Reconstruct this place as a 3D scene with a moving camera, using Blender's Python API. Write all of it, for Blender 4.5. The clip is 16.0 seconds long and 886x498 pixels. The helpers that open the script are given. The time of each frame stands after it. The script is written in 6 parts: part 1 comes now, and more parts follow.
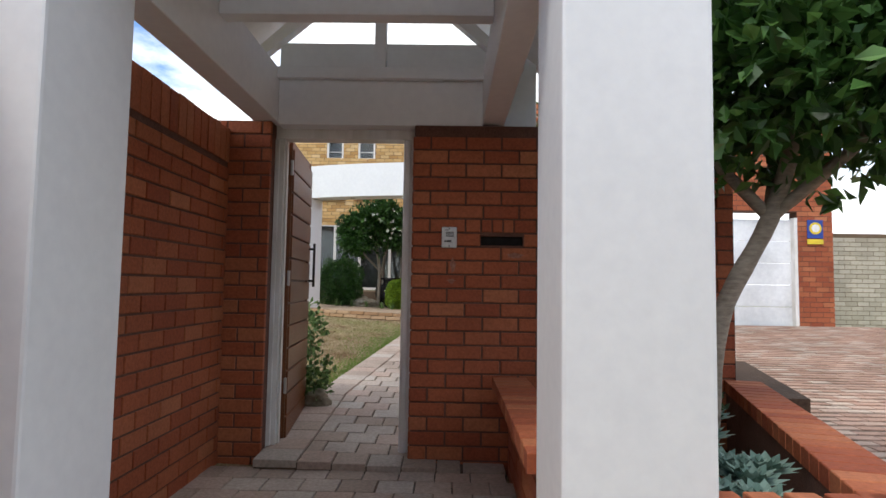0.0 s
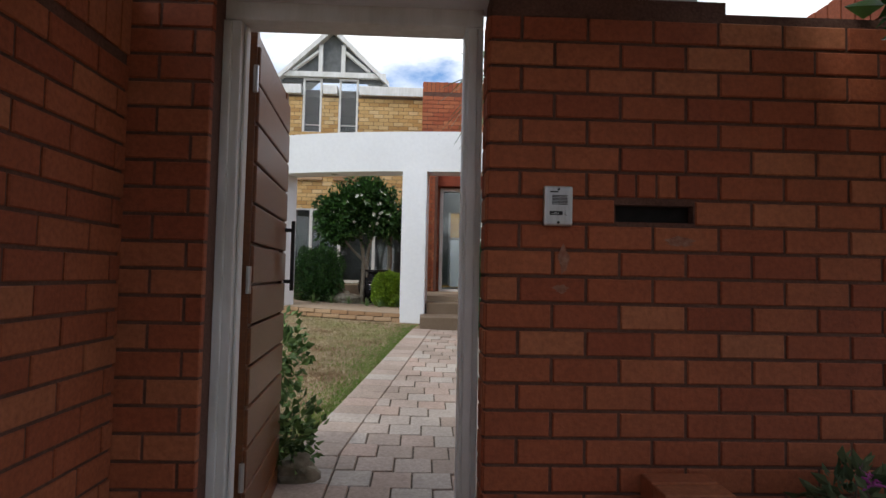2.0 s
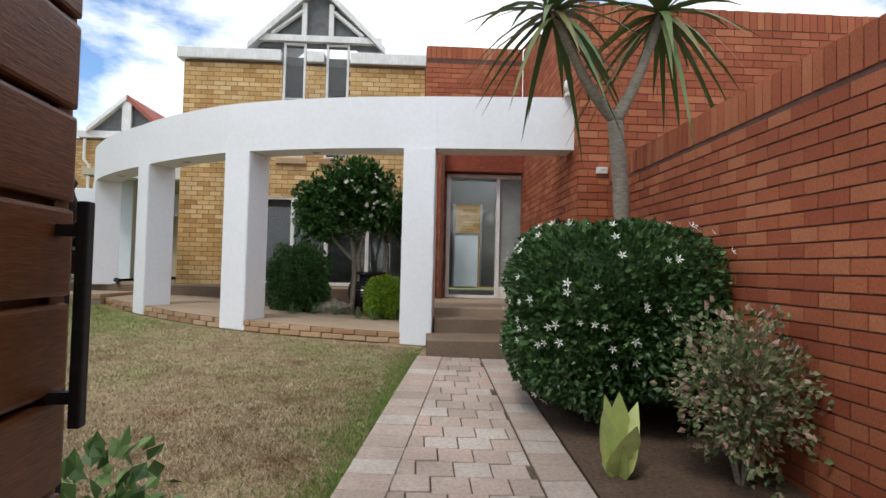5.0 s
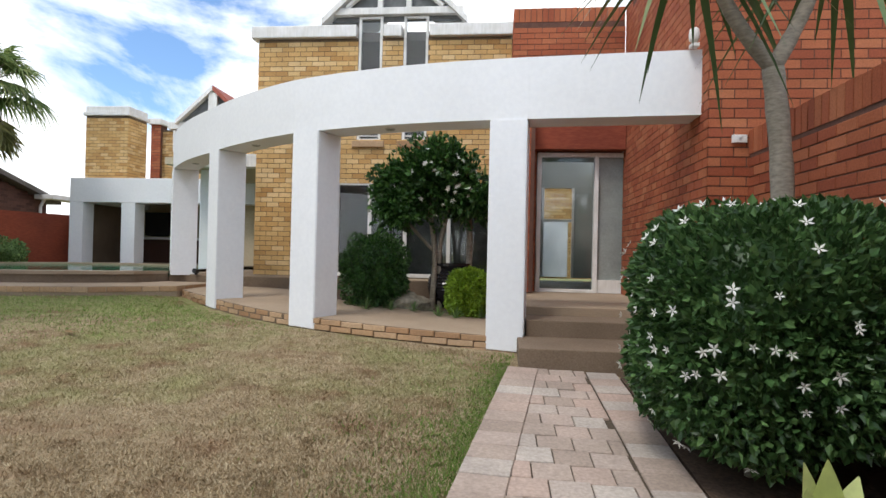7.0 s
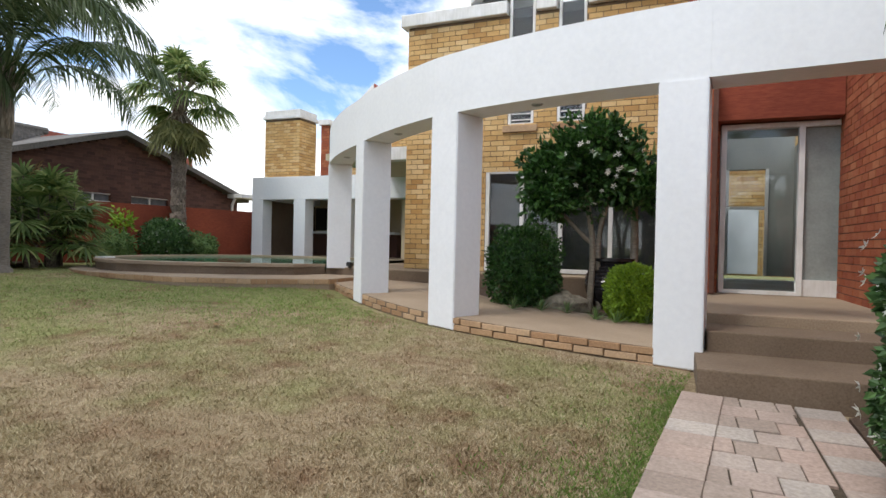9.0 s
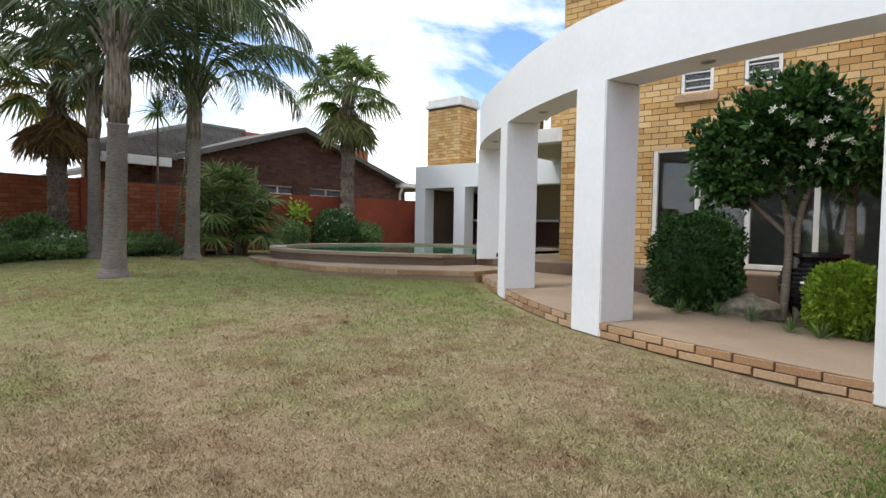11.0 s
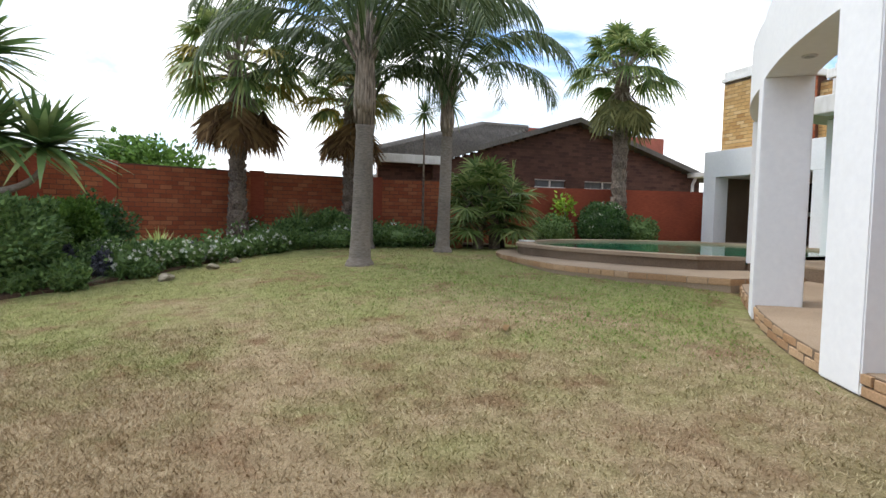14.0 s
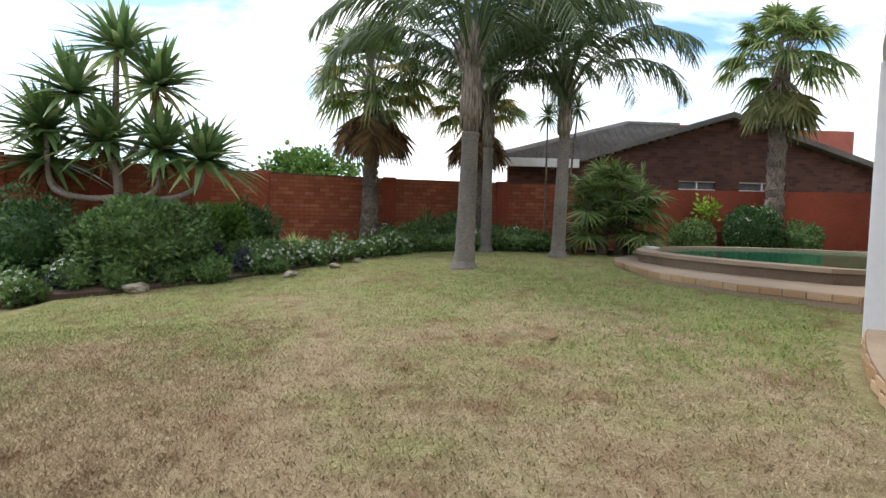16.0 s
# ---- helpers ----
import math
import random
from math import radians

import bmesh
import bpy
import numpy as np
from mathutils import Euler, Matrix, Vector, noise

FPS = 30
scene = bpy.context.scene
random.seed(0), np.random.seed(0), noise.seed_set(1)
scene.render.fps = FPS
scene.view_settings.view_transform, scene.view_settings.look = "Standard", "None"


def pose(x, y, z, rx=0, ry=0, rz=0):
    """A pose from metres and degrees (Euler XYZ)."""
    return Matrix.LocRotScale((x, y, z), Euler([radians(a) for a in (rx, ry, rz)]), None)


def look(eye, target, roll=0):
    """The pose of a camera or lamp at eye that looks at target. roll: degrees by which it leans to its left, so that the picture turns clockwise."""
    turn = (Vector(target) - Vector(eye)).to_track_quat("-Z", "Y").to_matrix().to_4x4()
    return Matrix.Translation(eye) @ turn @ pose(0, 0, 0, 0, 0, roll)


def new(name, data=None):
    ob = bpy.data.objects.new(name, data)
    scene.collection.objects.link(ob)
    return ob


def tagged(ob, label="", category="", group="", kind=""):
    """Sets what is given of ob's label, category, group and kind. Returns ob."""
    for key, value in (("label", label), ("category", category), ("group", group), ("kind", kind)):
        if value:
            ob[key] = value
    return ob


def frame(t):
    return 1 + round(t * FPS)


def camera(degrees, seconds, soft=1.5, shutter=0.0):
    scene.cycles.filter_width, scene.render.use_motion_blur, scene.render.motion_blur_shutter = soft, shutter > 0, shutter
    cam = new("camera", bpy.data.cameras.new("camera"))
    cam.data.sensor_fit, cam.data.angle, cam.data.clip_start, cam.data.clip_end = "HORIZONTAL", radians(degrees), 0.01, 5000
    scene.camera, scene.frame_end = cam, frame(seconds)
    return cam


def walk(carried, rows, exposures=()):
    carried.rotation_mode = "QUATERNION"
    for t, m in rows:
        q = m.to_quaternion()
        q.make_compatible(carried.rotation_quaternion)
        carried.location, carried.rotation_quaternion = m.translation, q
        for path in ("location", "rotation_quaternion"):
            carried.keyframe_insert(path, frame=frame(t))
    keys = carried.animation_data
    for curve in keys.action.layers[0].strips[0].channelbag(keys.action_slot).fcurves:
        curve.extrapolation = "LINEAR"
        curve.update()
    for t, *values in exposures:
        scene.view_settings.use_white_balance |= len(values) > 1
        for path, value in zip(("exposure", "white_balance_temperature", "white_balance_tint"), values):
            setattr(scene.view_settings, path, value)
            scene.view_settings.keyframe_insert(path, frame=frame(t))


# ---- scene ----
cam = camera(75.8, 16.0)
PATH = [
    (0, (0.22, -0.456, 1.264), (0.192, 1.54, 1.394), 0.9),
    (0.5, (0.028, 0.02, 1.228), (0.035, 2.016, 1.355), 1.1),
    (1, (-0.09, 0.487, 1.245), (-0.064, 2.484, 1.348), 1.1),
    (1.5, (-0.195, 0.952, 1.291), (-0.146, 2.949, 1.387), 1.2),
    (2, (-0.273, 1.404, 1.337), (-0.203, 3.401, 1.432), 1.2),
    (2.5, (-0.311, 1.842, 1.357), (-0.225, 3.837, 1.454), 1.2),
    (3, (-0.36, 2.243, 1.379), (-0.264, 4.238, 1.478), 1.1),
    (3.5, (-0.397, 2.61, 1.41), (-0.287, 4.604, 1.511), 1.3),
    (6, (-0.451, 4.118, 1.566), (-0.452, 6.118, 1.606), 1.4),
    (6.5, (-0.493, 4.381, 1.574), (-0.582, 6.379, 1.602), 1.4),
    (7, (-0.494, 4.601, 1.581), (-0.696, 6.591, 1.6), 1.3),
    (7.5, (-0.482, 4.832, 1.576), (-0.804, 6.806, 1.59), 1.3),
    (8, (-0.483, 5.044, 1.552), (-0.958, 6.987, 1.561), 1.4),
    (10.5, (-0.46, 6.035, 1.662), (-1.594, 7.681, 1.595), 0.9),
    (11, (-0.474, 6.249, 1.662), (-1.746, 7.79, 1.583), 1.0),
    (11.5, (-0.473, 6.498, 1.639), (-1.895, 7.901, 1.546), 1.0),
    (12, (-0.493, 6.763, 1.642), (-2.047, 8.019, 1.54), 1.0),
    (12.5, (-0.53, 7.008, 1.644), (-2.19, 8.119, 1.537), 1.1),
    (13, (-0.545, 7.277, 1.642), (-2.305, 8.22, 1.53), 1.1),
    (13.5, (-0.469, 7.553, 1.636), (-2.31, 8.326, 1.523), 1.2),
    (14, (-0.408, 7.872, 1.658), (-2.291, 8.537, 1.543), 1.2),
    (14.5, (-0.351, 8.154, 1.661), (-2.272, 8.701, 1.546), 1.3),
    (15, (-0.252, 8.366, 1.692), (-2.202, 8.795, 1.577), 1.3),
    (15.5, (-0.208, 8.604, 1.703), (-2.183, 8.894, 1.587), 1.5),
    (16, (-0.104, 8.853, 1.711), (-2.098, 8.956, 1.593), 1.4),
]
walk(cam, [(t, look(eye, target, roll)) for t, eye, target, roll in PATH],
     [(0, 0.88), (1.0, 0.80), (2.5, 0.45), (3.5, 0.48), (6.0, 0.72), (10.5, 0.80), (13.0, 0.96), (16.0, 1.03)])

# world: bright, broken cloud over a blue sky, the sun behind thin cloud
SUN_EL, SUN_AZ = radians(58), radians(215)
world = bpy.data.worlds.new("sky")
scene.world = world
world.use_nodes = True
wt = world.node_tree
wt.nodes.clear()
w_out = wt.nodes.new("ShaderNodeOutputWorld")
w_bg = wt.nodes.new("ShaderNodeBackground")
w_sky = wt.nodes.new("ShaderNodeTexSky")
w_sky.sky_type, w_sky.sun_disc = "NISHITA", False
w_sky.sun_elevation, w_sky.sun_rotation = SUN_EL, SUN_AZ
w_co = wt.nodes.new("ShaderNodeTexCoord")
w_map = wt.nodes.new("ShaderNodeMapping")
w_map.inputs["Scale"].default_value = (1.0, 1.0, 2.6)
w_map.inputs["Rotation"].default_value = (0.0, 0.0, 0.9)
w_noise = wt.nodes.new("ShaderNodeTexNoise")
w_noise.inputs["Scale"].default_value = 2.6
w_noise.inputs["Detail"].default_value = 9.0
w_noise.inputs["Roughness"].default_value = 0.58
w_noise.inputs["Distortion"].default_value = 0.35
w_ramp = wt.nodes.new("ShaderNodeValToRGB")
w_ramp.color_ramp.elements[0].position = 0.39
w_ramp.color_ramp.elements[1].position = 0.56
w_gain = wt.nodes.new("ShaderNodeMixRGB")
w_gain.blend_type = "MULTIPLY"
w_gain.inputs[0].default_value = 1.0
w_gain.inputs[2].default_value = (0.098, 0.118, 0.138, 1)
w_mix = wt.nodes.new("ShaderNodeMixRGB")
w_mix.inputs[2].default_value = (1.02, 1.04, 1.07, 1)
for a, b in ((w_co.outputs["Generated"], w_map.inputs[0]), (w_map.outputs[0], w_noise.inputs["Vector"]), (w_noise.outputs[0], w_ramp.inputs[0]),
             (w_sky.outputs[0], w_gain.inputs[1]), (w_gain.outputs[0], w_mix.inputs[1]), (w_ramp.outputs[0], w_mix.inputs[0]),
             (w_mix.outputs[0], w_bg.inputs[0]), (w_bg.outputs[0], w_out.inputs[0])):
    wt.links.new(a, b)
w_bg.inputs[1].default_value = 1.0

sun = new("sun", bpy.data.lights.new("sun", "SUN"))
sun.data.energy, sun.data.angle, sun.data.color = 1.0, radians(14), (1.0, 0.96, 0.9)
sun.matrix_world = look((0, 0, 20), (math.sin(SUN_AZ) * -10, math.cos(SUN_AZ) * -10, 20 - 10 * math.tan(SUN_EL)))


# ---- materials ----
def material(name, rough=0.7, metal=0.0, spec=0.5):
    m = bpy.data.materials.new(name)
    m.use_nodes = True
    b = m.node_tree.nodes["Principled BSDF"]
    b.inputs["Roughness"].default_value = rough
    b.inputs["Metallic"].default_value = metal
    b.inputs["Specular IOR Level"].default_value = spec
    return m, m.node_tree, b


def node(nt, kind, **values):
    n = nt.nodes.new(kind)
    for key, value in values.items():
        n.inputs[key].default_value = value
    return n


def ramp(nt, source, stops):
    r = nt.nodes.new("ShaderNodeValToRGB")
    while len(r.color_ramp.elements) < len(stops):
        r.color_ramp.elements.new(0.5)
    for e, (p, c) in zip(r.color_ramp.elements, stops):
        e.position, e.color = p, (*c, 1)
    nt.links.new(source, r.inputs[0])
    return r.outputs[0]


def mixed(nt, fac, a, b, how="MIX"):
    m = nt.nodes.new("ShaderNodeMixRGB")
    m.blend_type = how
    for slot, v in ((0, fac), (1, a), (2, b)):
        if isinstance(v, (int, float)):
            m.inputs[slot].default_value = v
        elif isinstance(v, tuple):
            m.inputs[slot].default_value = (*v, 1)
        else:
            nt.links.new(v, m.inputs[slot])
    return m.outputs[0]


def noise_of(nt, scale, detail=5.0, rough=0.55, stretch=None):
    n = node(nt, "ShaderNodeTexNoise", Scale=scale, Detail=detail, Roughness=rough)
    geo = nt.nodes.new("ShaderNodeNewGeometry")
    src = geo.outputs["Position"]
    if stretch:
        mp = nt.nodes.new("ShaderNodeMapping")
        mp.inputs["Scale"].default_value = stretch
        nt.links.new(src, mp.inputs[0])
        src = mp.outputs[0]
    nt.links.new(src, n.inputs["Vector"])
    return n.outputs[0]


def bumped(nt, bsdf, source, strength, distance=0.01):
    b = node(nt, "ShaderNodeBump", Strength=strength, Distance=distance)
    nt.links.new(source, b.inputs["Height"])
    nt.links.new(b.outputs[0], bsdf.inputs["Normal"])


def grainy(name, dark, light, scale, rough=0.8, bump=0.3, coarse=None, stain=(0.75, 0.75, 0.75), stretch=None, spec=0.4, metal=0.0, dist=0.01):
    """Two-scale grain: fine noise between two colours, broad stains over it."""
    m, nt, b = material(name, rough, metal, spec)
    fine = noise_of(nt, scale, stretch=stretch)
    col = ramp(nt, fine, [(0.3, dark), (0.7, light)])
    broad = noise_of(nt, coarse or scale * 0.08, 4.0)
    col = mixed(nt, 1.0, col, ramp(nt, broad, [(0.35, stain), (0.65, (1, 1, 1))]), "MULTIPLY")
    nt.links.new(col, b.inputs["Base Color"])
    bumped(nt, b, fine, bump, dist)
    return m


def varied(name, stops, by_island, rough=0.8, grain=60.0, bump=0.4, stain=0.8, spec=0.35):
    """Each piece takes its own tone, by object or by island, with grain and stains over it."""
    m, nt, b = material(name, rough, 0.0, spec)
    if by_island:
        rnd = nt.nodes.new("ShaderNodeNewGeometry").outputs["Random Per Island"]
    else:
        rnd = nt.nodes.new("ShaderNodeObjectInfo").outputs["Random"]
    col = ramp(nt, rnd, stops)
    fine = noise_of(nt, grain)
    col = mixed(nt, 0.55, col, ramp(nt, fine, [(0.3, (0.55, 0.55, 0.55)), (0.7, (1.15, 1.15, 1.15))]), "MULTIPLY")
    broad = noise_of(nt, 1.3, 5.0)
    col = mixed(nt, 1.0, col, ramp(nt, broad, [(0.35, (stain, stain, stain)), (0.65, (1, 1, 1))]), "MULTIPLY")
    nt.links.new(col, b.inputs["Base Color"])
    bumped(nt, b, fine, bump, 0.006)
    return m


def leafy(name, stops, rough=0.5, spec=0.35, thin=0.25):
    m, nt, b = material(name, rough, 0.0, spec)
    rnd = nt.nodes.new("ShaderNodeNewGeometry").outputs["Random Per Island"]
    col = ramp(nt, rnd, stops)
    col = mixed(nt, 0.5, col, ramp(nt, noise_of(nt, 9.0), [(0.3, (0.6, 0.6, 0.6)), (0.7, (1.2, 1.2, 1.1))]), "MULTIPLY")
    nt.links.new(col, b.inputs["Base Color"])
    tr = nt.nodes.new("ShaderNodeBsdfTranslucent")
    nt.links.new(col, tr.inputs[0])
    mx = nt.nodes.new("ShaderNodeMixShader")
    mx.inputs[0].default_value = thin
    nt.links.new(b.outputs[0], mx.inputs[1])
    nt.links.new(tr.outputs[0], mx.inputs[2])
    nt.links.new(mx.outputs[0], nt.nodes["Material Output"].inputs[0])
    return m


RED = [(0.0, (0.32, 0.078, 0.034)), (0.35, (0.375, 0.100, 0.042)), (0.75, (0.42, 0.125, 0.053)), (1.0, (0.47, 0.165, 0.074))]
YEL = [(0.0, (0.50, 0.27, 0.09)), (0.3, (0.63, 0.385, 0.145)), (0.75, (0.71, 0.465, 0.20)), (1.0, (0.78, 0.55, 0.28))]
M_RED = varied("red_brick", RED, True)
M_RED1 = varied("red_brick_single", RED, False)
M_YEL = varied("yellow_brick", YEL, True)
PLB = [(0.0, (0.38, 0.215, 0.11)), (0.5, (0.47, 0.295, 0.16)), (1.0, (0.53, 0.36, 0.215))]
M_PLINTH = varied("plinth_brick", PLB, False)
M_BROWN = varied("brown_brick", [(0.0, (0.075, 0.035, 0.026)), (1.0, (0.15, 0.07, 0.05))], True)
M_PALEBRICK = varied("pale_block", [(0.0, (0.45, 0.40, 0.30)), (1.0, (0.62, 0.56, 0.44))], True)
M_MORTAR = grainy("red_mortar", (0.11, 0.05, 0.035), (0.17, 0.085, 0.06), 90, 0.95, 0.4)
M_MORTAR_Y = grainy("pale_mortar", (0.13, 0.085, 0.05), (0.20, 0.14, 0.088), 90, 0.95, 0.4)
M_SMEAR = grainy("mortar_smear", (0.26, 0.10, 0.06), (0.40, 0.22, 0.16), 60, 0.95, 0.3)
M_WHITE = grainy("white_plaster", (0.785, 0.79, 0.80), (0.83, 0.835, 0.84), 18, 0.75, 0.06, 0.7, (0.94, 0.94, 0.935))
M_WPAINT = grainy("white_paint", (0.70, 0.69, 0.66), (0.82, 0.81, 0.79), 25, 0.45, 0.1, 3.0, (0.86, 0.85, 0.82), (1, 1, 0.15))
M_CREAM = grainy("cream_plaster", (0.52, 0.44, 0.30), (0.60, 0.52, 0.37), 30, 0.85, 0.2, 0.7, (0.9, 0.9, 0.9))
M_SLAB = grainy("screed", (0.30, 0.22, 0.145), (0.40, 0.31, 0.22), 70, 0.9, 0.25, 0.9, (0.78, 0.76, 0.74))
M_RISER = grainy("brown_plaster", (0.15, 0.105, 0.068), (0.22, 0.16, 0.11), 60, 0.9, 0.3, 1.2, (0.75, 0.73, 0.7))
PAV = [(0.0, (0.36, 0.28, 0.225)), (0.3, (0.42, 0.335, 0.275)), (0.55, (0.465, 0.345, 0.28)), (0.8, (0.445, 0.38, 0.325)), (1.0, (0.50, 0.435, 0.375))]
M_PAVER = varied("paver", PAV, False, 0.9, 45.0, 0.5, 0.72)
M_DRIVE = varied("drive_paver", [(0.0, (0.42, 0.26, 0.19)), (0.6, (0.50, 0.33, 0.25)), (1.0, (0.58, 0.46, 0.37))], True, 0.9, 45.0, 0.4, 0.7)
M_JOINT = grainy("joint_sand", (0.06, 0.045, 0.03), (0.12, 0.09, 0.06), 80, 0.95, 0.4)
M_WOOD = grainy("stained_wood", (0.105, 0.032, 0.009), (0.235, 0.080, 0.022), 22, 0.36, 0.15, 1.5, (0.75, 0.72, 0.7), (1, 1, 14), 0.5)
M_SOIL = grainy("soil", (0.055, 0.032, 0.02), (0.13, 0.085, 0.055), 40, 0.95, 0.9, 2.0, (0.7, 0.7, 0.7))
M_BARK = grainy("palm_bark", (0.13, 0.11, 0.09), (0.27, 0.235, 0.20), 14, 0.9, 0.6, 1.2, (0.7, 0.7, 0.7), (1, 1, 5))
M_BARK2 = grainy("rough_bark", (0.09, 0.06, 0.045), (0.30, 0.24, 0.19), 26, 0.95, 0.8, 2.0, (0.6, 0.6, 0.6))
M_SHAFT = grainy("palm_sheath", (0.055, 0.04, 0.028), (0.42, 0.35, 0.28), 11, 0.9, 0.7, 2.5, (0.6, 0.58, 0.55), (3, 3, 0.35))
M_STEM = grainy("smooth_bark", (0.20, 0.17, 0.135), (0.36, 0.31, 0.25), 18, 0.85, 0.4, 2.0, (0.75, 0.75, 0.7), (1, 1, 3))
M_LIMB = grainy("pale_limb", (0.26, 0.20, 0.16), (0.50, 0.42, 0.34), 18, 0.8, 0.4, 2.0, (0.75, 0.72, 0.7), (1, 1, 3))
M_ROCK = grainy("rock", (0.20, 0.17, 0.12), (0.42, 0.37, 0.28), 12, 0.9, 0.8, 3.0, (0.6, 0.6, 0.55))
M_STEEL = grainy("brushed_steel", (0.50, 0.50, 0.50), (0.62, 0.62, 0.62), 120, 0.35, 0.05, 5.0, (0.9, 0.9, 0.9), (1, 1, 0.1), 0.5, 0.9)
M_DARK = grainy("dark_metal", (0.012, 0.012, 0.012), (0.03, 0.03, 0.03), 60, 0.5, 0.1)
M_URN = grainy("black_glaze", (0.012, 0.011, 0.012), (0.03, 0.028, 0.03), 20, 0.22, 0.1, 3.0)
M_TERRA = grainy("terracotta", (0.30, 0.11, 0.05), (0.42, 0.17, 0.08), 40, 0.85, 0.3)
M_TILE = grainy("roof_tile", (0.11, 0.10, 0.09), (0.21, 0.19, 0.17), 20, 0.9, 0.4, 0.8, (0.7, 0.7, 0.68))
M_RTILE = grainy("red_roof_tile", (0.30, 0.075, 0.05), (0.42, 0.13, 0.09), 20, 0.8, 0.3)
M_FENCE = grainy("red_wall_paint", (0.26, 0.05, 0.024), (0.36, 0.085, 0.038), 9, 0.85, 0.4, 0.5, (0.62, 0.6, 0.6), (1, 1, 6))
M_DIM_GREY = grainy("interior_grey", (0.10, 0.105, 0.105), (0.17, 0.175, 0.175), 6, 0.9, 0.1)
M_INSIDE = grainy("interior_plaster", (0.34, 0.35, 0.32), (0.42, 0.43, 0.395), 12, 0.9, 0.1)
M_GARAGE = grainy("garage_paint", (0.72, 0.74, 0.76), (0.82, 0.84, 0.85), 15, 0.5, 0.05)
M_BLACK = grainy("black_void", (0.008, 0.007, 0.006), (0.02, 0.018, 0.016), 20, 0.9, 0.1)
M_BLUE = grainy("blue_enamel", (0.02, 0.05, 0.28), (0.03, 0.07, 0.34), 30, 0.4, 0.05)
M_YSIGN = grainy("yellow_enamel", (0.70, 0.52, 0.03), (0.8, 0.6, 0.05), 30, 0.4, 0.05)
G_HEDGE = leafy("hedge_leaf", [(0.0, (0.024, 0.056, 0.018)), (0.6, (0.06, 0.13, 0.04)), (1.0, (0.14, 0.25, 0.085))], 0.3)
G_TREE = leafy("tree_leaf", [(0.0, (0.018, 0.05, 0.014)), (0.6, (0.042, 0.11, 0.026)), (1.0, (0.095, 0.21, 0.05))], 0.32)
G_GLOSS = leafy("glossy_leaf", [(0.0, (0.03, 0.075, 0.02)), (0.6, (0.06, 0.145, 0.035)), (1.0, (0.12, 0.25, 0.06))], 0.28)
G_LIME = leafy("lime_leaf", [(0.0, (0.13, 0.23, 0.018)), (1.0, (0.36, 0.52, 0.05))], 0.5)
G_BUSH = leafy("bush_leaf", [(0.0, (0.055, 0.11, 0.036)), (1.0, (0.20, 0.31, 0.10))], 0.5)
G_GREY = leafy("grey_leaf", [(0.0, (0.05, 0.085, 0.035)), (1.0, (0.17, 0.22, 0.11))], 0.7)
G_LAV = leafy("lavender_leaf", [(0.0, (0.05, 0.055, 0.07)), (1.0, (0.13, 0.13, 0.17))], 0.8)
G_PALM = leafy("palm_leaf", [(0.0, (0.045, 0.075, 0.028)), (0.7, (0.095, 0.14, 0.057)), (1.0, (0.16, 0.205, 0.10))], 0.5, 0.35, 0.32)
G_FAN = leafy("fan_leaf", [(0.0, (0.08, 0.135, 0.038)), (0.6, (0.17, 0.245, 0.075)), (1.0, (0.35, 0.39, 0.15))], 0.45, 0.35, 0.45)
G_DRY = leafy("dry_frond", [(0.0, (0.09, 0.05, 0.028)), (1.0, (0.29, 0.185, 0.09))], 0.9, 0.1)
G_FADED = leafy("faded_frond", [(0.0, (0.10, 0.11, 0.035)), (1.0, (0.30, 0.29, 0.11))], 0.7)
G_YELLOW = leafy("yellowing_frond", [(0.0, (0.22, 0.20, 0.04)), (1.0, (0.42, 0.33, 0.08))], 0.6)
G_ALOE = leafy("aloe_leaf", [(0.0, (0.05, 0.10, 0.03)), (0.8, (0.11, 0.17, 0.06)), (1.0, (0.24, 0.17, 0.06))], 0.45, 0.4, 0.1)
G_SPIKE = leafy("sword_leaf", [(0.0, (0.09, 0.17, 0.06)), (0.6, (0.18, 0.28, 0.10)), (1.0, (0.38, 0.42, 0.18))], 0.35, 0.35, 0.38)
G_SUCC = leafy("succulent_leaf", [(0.0, (0.10, 0.18, 0.15)), (1.0, (0.24, 0.34, 0.29))], 0.6, 0.3, 0.1)
G_VARI = leafy("variegated_leaf", [(0.0, (0.09, 0.16, 0.06)), (0.45, (0.20, 0.24, 0.11)), (0.7, (0.33, 0.34, 0.20)), (0.85, (0.44, 0.26, 0.22)), (1.0, (0.50, 0.47, 0.33))], 0.5)
G_PALE = leafy("pale_green_leaf", [(0.0, (0.42, 0.50, 0.16)), (1.0, (0.58, 0.63, 0.27))], 0.45)
G_FAR = leafy("far_leaf", [(0.0, (0.05, 0.11, 0.02)), (1.0, (0.17, 0.30, 0.06))], 0.6)
G_FLOWER = leafy("white_petal", [(0.0, (0.70, 0.70, 0.66)), (1.0, (0.85, 0.85, 0.80))], 0.6)
G_PINK = leafy("pink_petal", [(0.0, (0.42, 0.05, 0.32)), (1.0, (0.62, 0.14, 0.50))], 0.6)
G_GREEN = leafy("green_blade", [(0.0, (0.12, 0.22, 0.045)), (1.0, (0.27, 0.38, 0.10))], 0.7, 0.15, 0.4)


